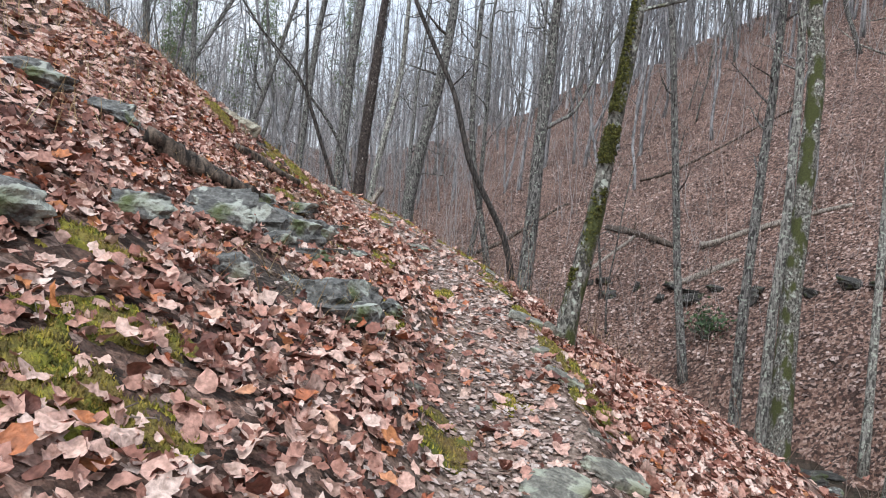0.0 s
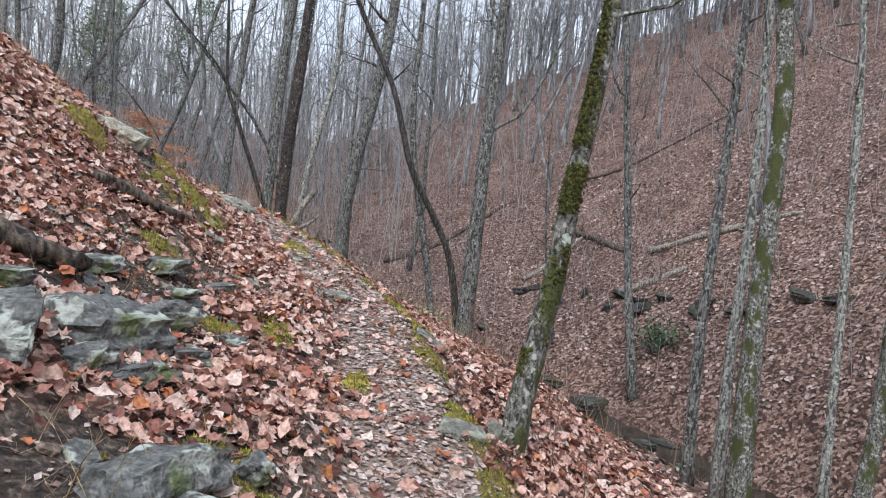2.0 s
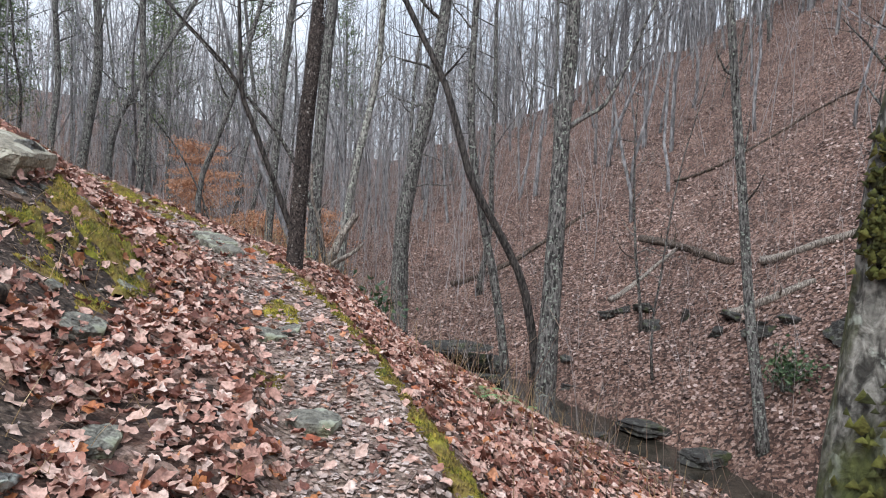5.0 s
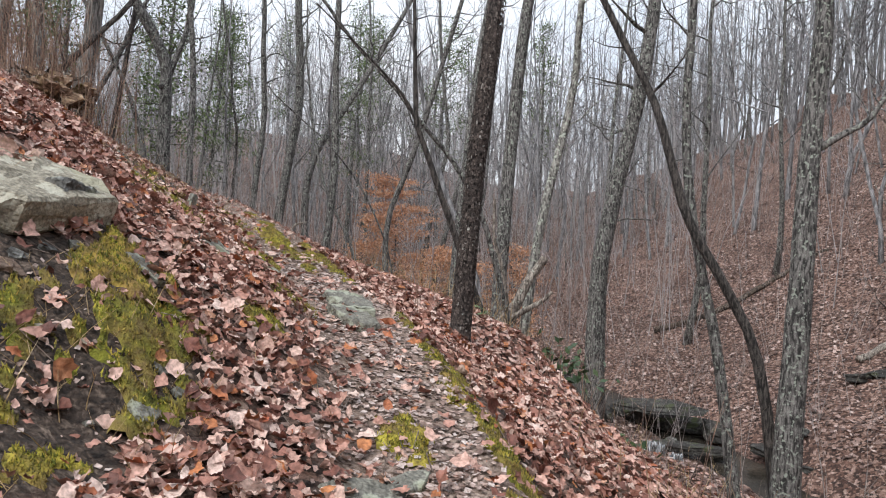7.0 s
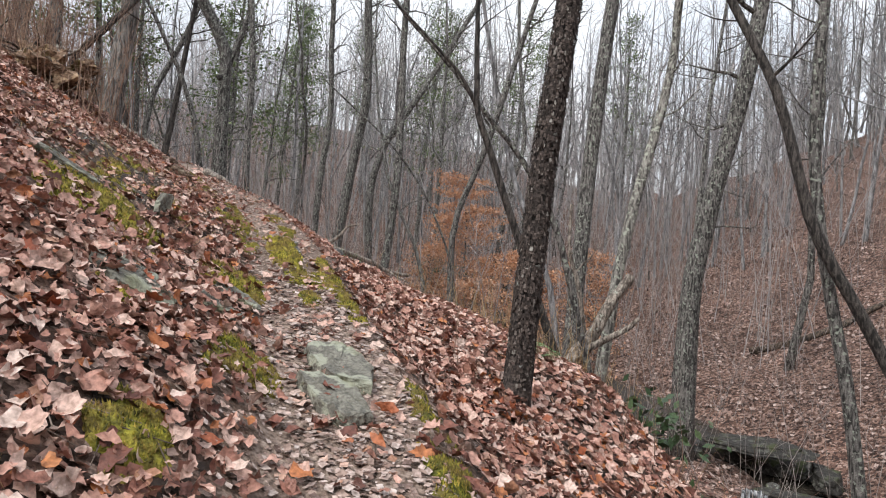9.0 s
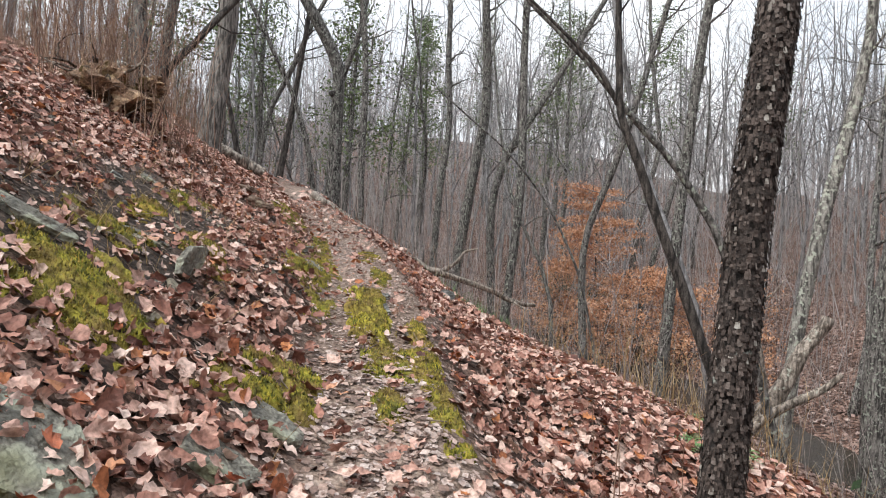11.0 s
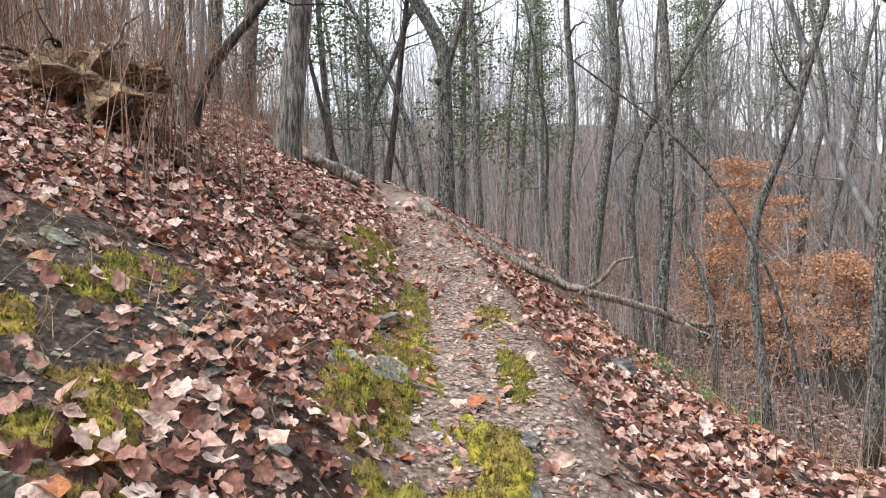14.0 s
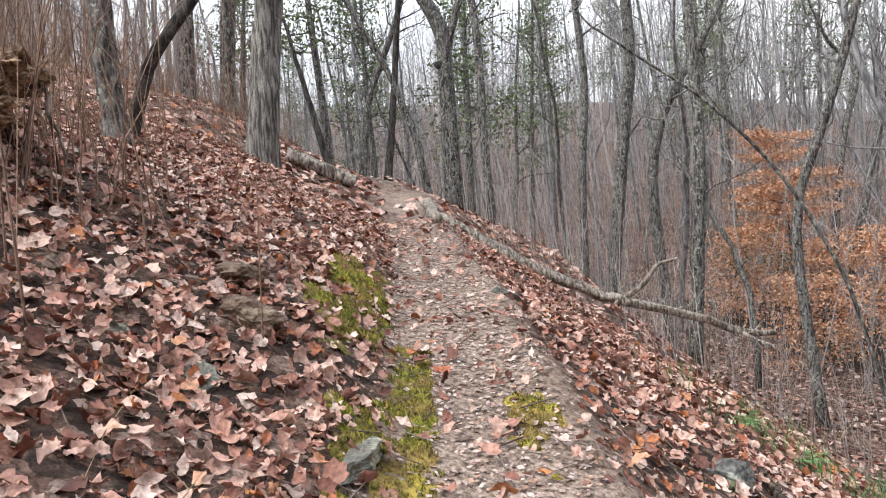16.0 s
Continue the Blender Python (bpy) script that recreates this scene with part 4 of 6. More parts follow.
def flakes_on(tree, points, radius, count, seed):
    """Curled plates of bark standing off a trunk."""
    r = np.random.default_rng(seed)
    foot = np.array(tree.matrix_world.translation)
    line = spine([np.array(k) for k in points], 100) - foot
    v, f = [], []
    for _ in range(count):
        k = int(r.uniform(0, 0.99) * 99)
        a, rad = r.uniform(0, 6.28), radius * (1.04 - 0.2 * k / 99)
        w, h, lift = r.uniform(0.06, 0.24), r.uniform(0.01, 0.034), r.uniform(0.001, 0.009)
        n, jog = len(v), r.uniform(-0.026, 0.026)
        for da, dz, o in ((-w / 2, -h / 2, lift), (0, -h * 0.65, lift * 0.6), (w / 2, -h / 2, lift), (w / 2 * r.uniform(0.5, 1), h / 2, 0), (-w / 2 * r.uniform(0.5, 1), h / 2, 0)):
            out = np.array([math.cos(a + da), math.sin(a + da), 0])
            v.append(line[k] + out * (rad + o) + np.array([0, 0, dz + jog]))
        f += [(n, n + 1, n + 4), (n + 1, n + 3, n + 4), (n + 1, n + 2, n + 3)]
    m = FLAKE
    tagged(part("bark_scale", fast_mesh("bark_scale", np.array(v), np.array(f), m), tree, "curled grey-brown bark plates"), kind="stuff")


FLAKE = leaf_material("bark plate", [(0.0, (0.03, 0.024, 0.021)), (0.6, (0.085, 0.068, 0.06)), (0.9, (0.15, 0.125, 0.112)), (0.97, (0.2, 0.18, 0.165)), (1.0, (0.36, 0.36, 0.33))], 0.9)
flakes_on(cherry, [(-2.07, 14.9, 1.6), (-2.03, 14.93, 2.55), (-1.97, 14.96, 3.65), (-1.89, 15.0, 4.54), (-1.85, 15.03, 5.06), (-1.75, 15.1, 6.2)], 0.106, 8200, 8)

vee = standing("slender bent dark sapling behind a cherry tree", [(-3.17, 19.12, 1.9), (-3.58, 18.84, 3.12), (-3.89, 18.64, 4.06), (-4.07, 18.52, 4.64), (-4.09, 18.52, 5.24), (-4.13, 18.5, 5.77)],
               0.055, 0.02, DARK_BARK, 43, top=4, first=0.55, count=8, length=1.2, sides=9, name="sapling")
vee2 = standing("slender pale sapling leaning across another", [(-2.75, 19.7, 1.6), (-3.13, 19.46, 3.21), (-3.65, 19.11, 4.1), (-4.12, 18.79, 4.69), (-4.47, 18.55, 5.17), (-5.05, 18.16, 5.81)],
                0.045, 0.02, GREY_BARK, 44, top=3, first=0.5, count=10, length=1.3, sides=9, name="sapling")
limb_on(vee, [(-4.07, 18.52, 4.64), (-4.27, 18.39, 5.05), (-4.57, 18.18, 5.39), (-4.88, 17.97, 5.73), (-5.4, 17.5, 6.3)], 0.03, 0.01, DARK_BARK, 45)
stub = standing("broken pale dead trunk leaning over the slope", [(-3.17, 20.0, 0.97), (-2.73, 20.26, 1.56), (-2.54, 20.38, 2.0), (-2.27, 20.55, 2.47)],
                0.11, 0.07, DEAD_WOOD, 46, top=0, count=0, first=0.5, length=0.4, name="dead_trunk", lumpy=0.1, flare=1.2)
limb_on(stub, [(-3.14, 19.9, 1.0), (-2.67, 20.18, 1.43), (-2.26, 20.43, 1.67), (-2.1, 20.5, 1.85)], 0.07, 0.03, DEAD_WOOD, 47, count=0)
limb_on(stub, [(-2.82, 20.33, 1.35), (-2.98, 20.24, 2.33), (-3.13, 20.15, 2.75), (-3.13, 20.15, 3.48)], 0.04, 0.025, DEAD_WOOD, 48, count=2)
standing("pale crooked birch-like trunk", [(-2.95, 22.05, 0.7), (-2.78, 22.16, 2.5), (-2.64, 22.25, 3.44), (-2.44, 22.37, 4.47), (-2.29, 22.46, 5.24), (-2.16, 22.55, 6.18), (-2.16, 22.54, 7.03)],
         0.10, 0.05, PALE_BARK, 49, top=4, count=9, length=1.6)
gray = standing("straight grey lichen-spotted tree below the trail", [(1.82, 20.54, -1.36), (1.88, 20.61, 0.39), (1.98, 20.68, 2.26), (2.05, 20.77, 4.45), (2.18, 20.84, 6.32), (2.2, 20.87, 7.19)],
                0.22, 0.08, GREY_BARK, 50, top=8, first=0.55, count=10, length=2.4)
limb_on(gray, [(2.1, 20.7, 4.4), (2.56, 20.73, 4.71), (2.91, 20.77, 4.89), (3.4, 20.86, 5.93), (3.7, 20.92, 6.71), (3.96, 20.97, 7.27)], 0.06, 0.02, GREY_BARK, 51, count=8, length=1.2)
standing("crooked dark reddish sapling beside a grey tree", [(1.76, 21.17, -1.47), (1.56, 21.18, 0.5), (1.12, 21.17, 1.61), (0.43, 21.13, 2.71), (0.04, 21.11, 3.49), (-0.26, 21.12, 4.61), (-0.55, 21.11, 5.5), (-1.25, 21.08, 6.72), (-1.45, 21.07, 7.16)],
         0.095, 0.05, DARK_BARK, 52, top=3, first=0.5, count=9, length=1.4, name="sapling", sides=9)
standing("thin brown crooked tree above the stream", [(1.09, 21.45, -1.28), (0.78, 21.49, 0.86), (0.39, 21.5, 2.48), (0.12, 21.52, 3.87), (0.07, 21.57, 5.62), (0.13, 21.63, 7.38)],
         0.10, 0.05, GREY_BARK, 53, top=5, first=0.4, count=12, length=1.8)
standing("forked grey tree on the valley floor", [(-2.18, 28.23, -1.63), (-2.24, 28.31, 2.07), (-1.8, 28.44, 4.51), (-1.27, 28.58, 6.96), (-0.92, 28.71, 9.56)],
         0.26, 0.1, GREY_BARK, 54, top=6, first=0.35, count=12, length=2.8)
standing("pale mossy tree at the foot of the slope", [(6.24, 13.84, -2.17), (6.26, 14.03, 0.44), (6.42, 14.18, 2.67), (6.53, 14.35, 4.99), (6.34, 14.46, 6.47)],
         0.19, 0.09, MOSSY_BARK, 55, top=7, first=0.5, count=10, length=2.2)
standing("grey tree in a clump by the stream", [(6.47, 15.21, -2.26), (6.52, 15.39, 0.19), (6.68, 15.51, 1.99), (6.78, 15.71, 4.67), (6.77, 15.87, 6.9)], 0.11, 0.05, PALE_BARK, 56, top=6, count=12)
standing("grey tree in a clump by the stream", [(6.25, 16.13, -2.16), (6.27, 16.29, -0.03), (6.44, 16.46, 2.36), (6.61, 16.62, 4.75), (6.77, 16.79, 7.13)], 0.12, 0.05, GREY_BARK, 57, top=6, count=14, first=0.3)
standing("thin straight dark tree by the stream", [(6.69, 21.41, -2.23), (6.36, 21.7, 0.82), (6.09, 21.98, 4.46), (5.74, 22.29, 8.42)], 0.12, 0.06, GREY_BARK, 58, top=5, count=16, first=0.25, length=1.3)
standing("thin pale tree on the far bank", [(8.77, 15.57, -2.71), (8.86, 15.77, 0.16), (8.9, 16.02, 3.51), (8.9, 16.21, 6.16), (8.82, 16.3, 7.3)], 0.09, 0.04, PALE_BARK, 59, top=5, count=14, first=0.3)
standing("mossy-footed tree on the far bank", [(8.71, 14.4, -2.87), (8.94, 14.48, -1.22), (9.11, 14.59, 1.12), (9.29, 14.69, 3.46)], 0.16, 0.09, MOSSY_BARK, 60, top=7, count=10)
standing("stout grey oak beside the trail", [(-12.17, 19.51, 4.63), (-12.11, 19.62, 5.77), (-12.05, 19.74, 6.67)], 0.20, 0.12, OAK_BARK, 61, top=9, first=0.5, count=10, length=2.8, sides=18, steps=36)
ktree = standing("tall forked brown tree with a dark knot hole", [(-16.53, 27.36, 4.04), (-16.56, 27.46, 6.33), (-16.6, 27.54, 8.26), (-16.92, 27.27, 9.12)], 0.21, 0.14, GREY_BARK, 62, top=9, first=0.6, count=9, length=3.0)
limb_on(ktree, [(-16.58, 27.5, 7.7), (-16.4, 27.7, 8.5), (-16.2, 28.0, 9.6), (-16.0, 28.4, 12.5)], 0.12, 0.06, GREY_BARK, 63, "second_stem", 6, 2.0)
knot = Bag()
knot.add(*tube([(0.1, -0.27, 3.35), (0.13, -0.33, 3.4), (0.14, -0.36, 3.42)], [0.09, 0.11, 0.06], 9, 3, 0.12))
part("knot", knot.mesh("knot", DARK_BARK), ktree, "black knot hole")
standing("rough grey tree on the bank", [(-10.5, 17.12, 4.68), (-10.55, 17.1, 5.3), (-10.57, 17.12, 5.88)], 0.105, 0.07, GREY_BARK, 64, top=7, first=0.45, count=8, length=1.8)
standing("dark tree leaning away from the bank", [(-10.73, 17.33, 4.72), (-10.6, 17.49, 5.39), (-10.34, 17.78, 5.86), (-9.9, 18.3, 6.7)], 0.06, 0.03, DARK_BARK, 65, top=4, first=0.4, count=10, length=1.6)
standing("charred leaning snag by a log", [(-15.62, 23.06, 4.96), (-15.9, 22.86, 6.46), (-16.16, 22.67, 7.9)], 0.075, 0.03, DARK_BARK, 66, top=0, count=0, name="snag")
standing("brown tree up the slope", [(-17.6, 21.28, 6.0), (-17.54, 21.42, 8.41)], 0.16, 0.1, GREY_BARK, 67, top=9, first=0.5, count=9)
standing("brown tree up the slope", [(-17.99, 22.31, 5.8), (-17.9, 22.5, 8.67)], 0.16, 0.1, GREY_BARK, 68, top=9, first=0.5, count=9)
woods = "bare grey tree on the valley side"
standing(woods, [(-18.0, 34.8, 1.8), (-17.98, 35.02, 5.02), (-17.83, 35.34, 7.8), (-18.02, 35.32, 10.63)], 0.14, 0.08, GREY_BARK, 69, top=6)
standing(woods, [(-16.26, 33.72, 1.4), (-15.99, 34.18, 4.81), (-15.71, 34.66, 8.21), (-15.78, 34.7, 9.93)], 0.2, 0.12, GREY_BARK, 70, top=7, length=3)
standing("crooked forked tree with wide bent boughs", [(-14.62, 33.95, 0.2), (-14.89, 33.84, 4.37), (-14.6, 34.25, 6.3), (-13.86, 35.1, 8.01), (-13.3, 35.75, 9.42)], 0.15, 0.08, GREY_BARK, 71, top=5, first=0.3, count=12, length=3.4, level=2)
standing(woods, [(-15.49, 27.5, 3.3), (-15.58, 27.51, 5.51), (-15.58, 27.62, 7.24), (-15.67, 27.62, 8.84)], 0.11, 0.06, GREY_BARK, 72, top=6)
standing("thin crooked leaning tree", [(-15.78, 25.79, 4.3), (-15.96, 25.71, 5.66), (-16.32, 25.43, 7.08), (-16.73, 25.08, 8.12)], 0.08, 0.04, GREY_BARK, 73, top=4)
standing(woods, [(-18.65, 27.19, 5.2), (-18.56, 27.41, 6.65), (-18.45, 27.65, 8.71)], 0.1, 0.05, DARK_BARK, 74, top=5)
standing("leaning tree across the trail's end", [(-19.96, 27.33, 4.9), (-19.8, 27.61, 7.17), (-19.31, 28.2, 8.83)], 0.1, 0.06, GREY_BARK, 75, top=4)
standing("crooked dark tree in front of a beech", [(-13.11, 42.53, -1.4), (-12.54, 43.4, 5.35), (-12.04, 44.05, 7.72), (-12.39, 43.85, 10.4)], 0.13, 0.07, GREY_BARK, 76, top=5)
standing("leaning grey tree in front of a beech", [(-12.67, 43.0, -1.2), (-11.86, 44.03, 4.25), (-11.42, 44.53, 6.5)], 0.14, 0.08, GREY_BARK, 77, top=5)
standing("long thin arching sapling over the slope", [(-6.91, 24.6, 1.75), (-7.02, 24.57, 2.3), (-7.24, 24.4, 2.94), (-7.66, 24.04, 3.98), (-8.23, 23.52, 4.89), (-8.85, 22.93, 5.52)], 0.028, 0.012, GREY_BARK, 78, top=1.0, first=0.6, count=5, length=0.6, level=0, name="sapling", sides=6)
standing("crooked grey trees on the floor of the valley", [(-9.8, 31.0, 0.4), (-10.2, 31.4, 3.2), (-9.2, 31.8, 6.0), (-8.4, 32.0, 9.0)], 0.11, 0.06, GREY_BARK, 79, top=5, first=0.3, count=12, length=3.2, level=2)
standing(woods, [(-11.6, 29.6, 1.6), (-11.4, 29.9, 5.0), (-11.6, 30.0, 9.0)], 0.13, 0.07, GREY_BARK, 80, top=6)
standing(woods, [(-7.2, 30.2, 0.0), (-7.0, 30.4, 4.0), (-6.6, 30.6, 9.0)], 0.15, 0.08, GREY_BARK, 81, top=6)
standing(woods, [(-4.9, 27.5, 0.0), (-4.8, 27.8, 4.5), (-4.5, 28.0, 9.5)], 0.2, 0.11, GREY_BARK, 82, top=6)


# ---- fallen wood ----
def fallen(label, points, r0, r1, mat, seed, name="fallen_log", count=0, length=0.6, on_ground=True, steps=24, sink=0.3):
    """A log or branch that lies along the ground between plan points, or along given points in space."""
    r = np.random.default_rng(seed)
    p = [np.array(k, float) for k in points]
    line = spine(p, steps)
    line[1:-1] += r.normal(size=(steps - 2, 3)) * r0 * 0.12
    radii = np.linspace(r0, r1, steps)
    if on_ground:
        low = ground_height(line[:, 0], line[:, 1])
        smooth = np.convolve(np.pad(low, 3, "edge"), np.ones(7) / 7, "valid")
        line[:, 2] = smooth + radii * (1 - 2 * sink) + 0.03
    foot = line[0].copy()
    log = tagged(new(name), label, "fallen wood")
    log.location = foot
    bag = Bag()
    bag.add(*tube(line - foot, radii, 12, seed, 0.09))
    part("stem", bag.mesh("stem", mat), log)
    if count:
        for k in range(count):
            bag = Bag()
            first = 0.25 + 0.7 * k / count
            i = int(first * (steps - 1))
            sprays(r, bag, line[i:i + 3] - foot, r0, 1, 0.2, 1, 0.75, length)
            part("side_branch", bag.mesh("side_branch", mat), log)
    return log


long_branch = fallen("long grey fallen branch reaching out over the slope", [(-10.98, 21.33, 3.8), (-10.2, 22.0, 3.1), (-9.59, 22.79, 2.62), (-9.17, 22.86, 2.52), (-8.5, 23.5, 2.25), (-8.2, 23.9, 2.0), (-7.92, 24.26, 1.95)], 0.085, 0.035, DEAD_WOOD, 90, "fallen_branch", 5, 0.7, on_ground=False)
upturned = Bag()
upturned.add(*tube(spine([(-9.35, 22.8, 2.5), (-9.03, 23.0, 2.74), (-8.9, 23.1, 2.98), (-8.66, 23.2, 3.04)], 14) - np.array(long_branch.location), np.linspace(0.045, 0.016, 14), 8, 4, 0.1))
part("side_branch", upturned.mesh("side_branch", DEAD_WOOD), long_branch, "broken upturned side limb")
fallen("bark-covered fallen log beside the trail", [(-14.05, 21.1, 0), (-13.45, 21.95, 0)], 0.12, 0.11, DEAD_WOOD, 91, sink=0.1)
fallen("pale log lying along the trail's lower edge", [(-12.4, 22.5, 0), (-10.7, 21.0, 0)], 0.09, 0.07, DEAD_WOOD, 92)
fallen("dark rotten log on the bank", [(-2.15, 5.55, 0), (-1.5, 6.05, 0)], 0.085, 0.06, ROTTEN, 93, sink=0.1)
fallen("dark rotten log high on the bank", [(-2.3, 8.0, 0), (-1.75, 8.6, 0)], 0.06, 0.05, ROTTEN, 94, sink=0.1)
fallen("dark fallen log on the far hillside", [(7.0, 36.1, 0), (8.8, 30.2, 0)], 0.17, 0.12, ROTTEN, 95, count=4, length=1.0)
fallen("grey fallen log on the far hillside", [(9.3, 29.0, 0), (13.2, 25.6, 0)], 0.14, 0.09, DEAD_WOOD, 96, count=4, length=1.2)
fallen("grey fallen log above the stream", [(7.7, 27.0, 0), (9.8, 26.2, 0)], 0.13, 0.1, DEAD_WOOD, 97, count=4, length=1.0)
fallen("thin fallen trunk across the far slope", [(9.5, 41.0, 0), (17.0, 38.0, 0)], 0.08, 0.05, ROTTEN, 98)
fallen("thin fallen trunk across the far slope", [(-1.0, 38.0, 0), (6.0, 41.5, 0)], 0.13, 0.08, ROTTEN, 99)
fallen("fallen stem on the far slope", [(5.0, 31.5, 0), (8.0, 33.5, 0)], 0.10, 0.06, DEAD_WOOD, 100)
fallen("dark fallen limb in the leaves", [(-5.1, 17.4, 0), (-5.7, 18.2, 0)], 0.03, 0.015, ROTTEN, 101, "fallen_branch", sink=0.1)
fallen("thin stick lying across the leaves", [(-2.9, 17.0, 0), (-3.6, 17.9, 0)], 0.018, 0.01, ROTTEN, 102, "stick", sink=0.0)
fallen("dark broken branch on the slope", [(-7.2, 22.6, 0), (-6.4, 23.4, 0)], 0.05, 0.02, ROTTEN, 103, "fallen_branch", 3, 0.4)

# ---- stream ----
q = np.arange(0, 400, 1)
mid = STREAM_LINE[(STREAM_LINE[:, 1] > -20) & (STREAM_LINE[:, 1] < 60)]
d = np.gradient(mid[:, :2], axis=0)
d /= np.hypot(*d.T)[:, None]
across = np.stack([-d[:, 1], d[:, 0]], -1)
cols = np.linspace(-1, 1, 9)
drop = np.where(mid[:, 1] > 30.2, 0.02, -0.06)
wx = mid[:, None, 0] + across[:, None, 0] * cols[None] * 1.5
wy = mid[:, None, 1] + across[:, None, 1] * cols[None] * 1.5
wz = np.repeat((mid[:, 2] - 0.10 + drop)[:, None], 9, 1) + 0.012 * rough(wx.ravel(), wy.ravel(), 0.4, 40).reshape(wx.shape)
ij = (np.arange(len(mid) - 1)[:, None] * 9 + np.arange(8)[None]).ravel()
WATER = material("stream water", 0.06)
wp = WATER.node_tree.nodes["Principled BSDF"]
wp.inputs["IOR"].default_value = 1.33
finish(WATER, ramp(WATER, noise_of(WATER, 2.0), [(0.3, (0.02, 0.018, 0.014)), (0.7, (0.06, 0.05, 0.038))]), noise_of(WATER, 9.0, 4.0), 0.35, 0.03)
water = fast_mesh("water", np.stack([wx, wy, wz], -1).reshape(-1, 3), np.stack([ij, ij + 1, ij + 10, ij + 9], -1), WATER, True)
tagged(new("water", water), "narrow shallow woodland stream", "water", kind="structure")

FOAM = material("falling water", 0.25)
finish(FOAM, ramp(FOAM, noise_of(FOAM, 14.0, 5.0, place_of(FOAM, (1, 1, 0.2))), [(0.42, (0.05, 0.052, 0.055)), (0.62, (0.6, 0.63, 0.66))]), noise_of(FOAM, 20.0), 0.6, 0.03)


def cascade(label, x, y, z, width, fall, turn, seed):
    """A small sheet of falling water, bulging outward as it drops."""
    r = np.random.default_rng(seed)
    v, f, cols, rows = [], [], 12, 9
    for j in range(rows):
        k = j / (rows - 1)
        for i in range(cols):
            a = (i / (cols - 1) - 0.5) * width * (1 + 0.25 * k)
            v.append((a, -0.32 * math.sqrt(k) * fall - 0.03 * r.random() - 0.05 * math.sin(i * 1.7), -fall * k + 0.02 * r.normal()))
    for j in range(rows - 1):
        for i in range(cols - 1):
            n = j * cols + i
            f.append((n, n + 1, n + cols + 1, n + cols))
    me = mesh_from("cascade", v, f, True)
    me.materials.append(FOAM)
    ob = tagged(new("cascade", me), label, "waterfall")
    ob.matrix_world = pose(x, y, z, 0, 0, turn)


# ledges that make the small falls
ledge = "dark wet sandstone ledge in the stream bed"
lr = np.random.default_rng(9)
# the overhang, its dark back wall and side blocks, their colour holding the recess shade, and the steps below it:
# place, half sizes, turn
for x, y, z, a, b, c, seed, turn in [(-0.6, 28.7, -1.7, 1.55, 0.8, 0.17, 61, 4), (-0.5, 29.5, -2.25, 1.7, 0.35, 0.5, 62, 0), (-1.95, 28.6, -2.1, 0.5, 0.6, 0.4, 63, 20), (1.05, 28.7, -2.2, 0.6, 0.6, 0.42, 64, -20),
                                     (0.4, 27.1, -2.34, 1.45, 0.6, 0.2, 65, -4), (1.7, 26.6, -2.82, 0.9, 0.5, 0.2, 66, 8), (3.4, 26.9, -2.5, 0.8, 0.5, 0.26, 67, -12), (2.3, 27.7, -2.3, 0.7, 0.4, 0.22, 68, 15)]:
    rock(ledge, x, y, (a, b, c), seed, WET_SHADED_ROCK, 0.5, turn, (lr.uniform(-4, 4), lr.uniform(-4, 4)), True, "ledge_rock", 10, z)
for k, (x, y, a, b, c, seed) in enumerate([(4.6, 23.6, 1.0, 0.7, 0.3, 69), (3.4, 23.2, 0.6, 0.4, 0.2, 70),
                                           (5.6, 21.8, 0.9, 0.6, 0.3, 71), (6.9, 19.2, 0.7, 0.5, 0.25, 72), (6.2, 18.6, 0.5, 0.4, 0.2, 73), (8.4, 15.9, 0.7, 0.4, 0.2, 74), (7.4, 15.2, 0.6, 0.4, 0.2, 75)]):
    rock(ledge, x, y, (a, b, c), seed, WET_SHADED_ROCK, 0.25, lr.uniform(-25, 25), layered=True, name="ledge_rock", cuts=10)
cascade("thin white waterfall spilling over a ledge", -0.5, 26.5, -2.12, 0.4, 0.4, 10, 1)
cascade("thin white waterfall spilling over a ledge", 0.1, 26.3, -2.3, 0.32, 0.6, 5, 2)
cascade("narrow trickle over wet shaded rock", -0.25, 26.42, -2.15, 0.14, 0.5, 12, 3)
r = np.random.default_rng(33)
for k in range(34):
    i = int(r.integers(0, len(mid)))
    if not 10 < mid[i, 1] < 42:
        continue
    o = r.uniform(-1.6, 1.6)
    x, y = mid[i, 0] + across[i, 0] * o, mid[i, 1] + across[i, 1] * o
    z = r.uniform(0.12, 0.4)
    rock("rounded grey stone in the stream bed", x, y, (z, z * 0.7, z * 0.5), 80 + k % 8, WET_SHADED_ROCK if k % 2 else ROCK, 0.3, r.uniform(0, 360), name="stream_stone")

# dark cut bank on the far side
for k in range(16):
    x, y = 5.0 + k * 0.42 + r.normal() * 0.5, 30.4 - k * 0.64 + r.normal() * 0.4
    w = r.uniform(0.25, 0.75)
    rock("dark undercut rock ledge in the far bank", x, y, (w, w * 0.7, r.uniform(0.16, 0.34)), 120 + k % 7, WET_SHADED_ROCK, 0.42, r.uniform(0, 180), (r.uniform(-12, 12), r.uniform(-12, 12)), layered=k % 3 == 0, name="ledge_rock", cuts=12)


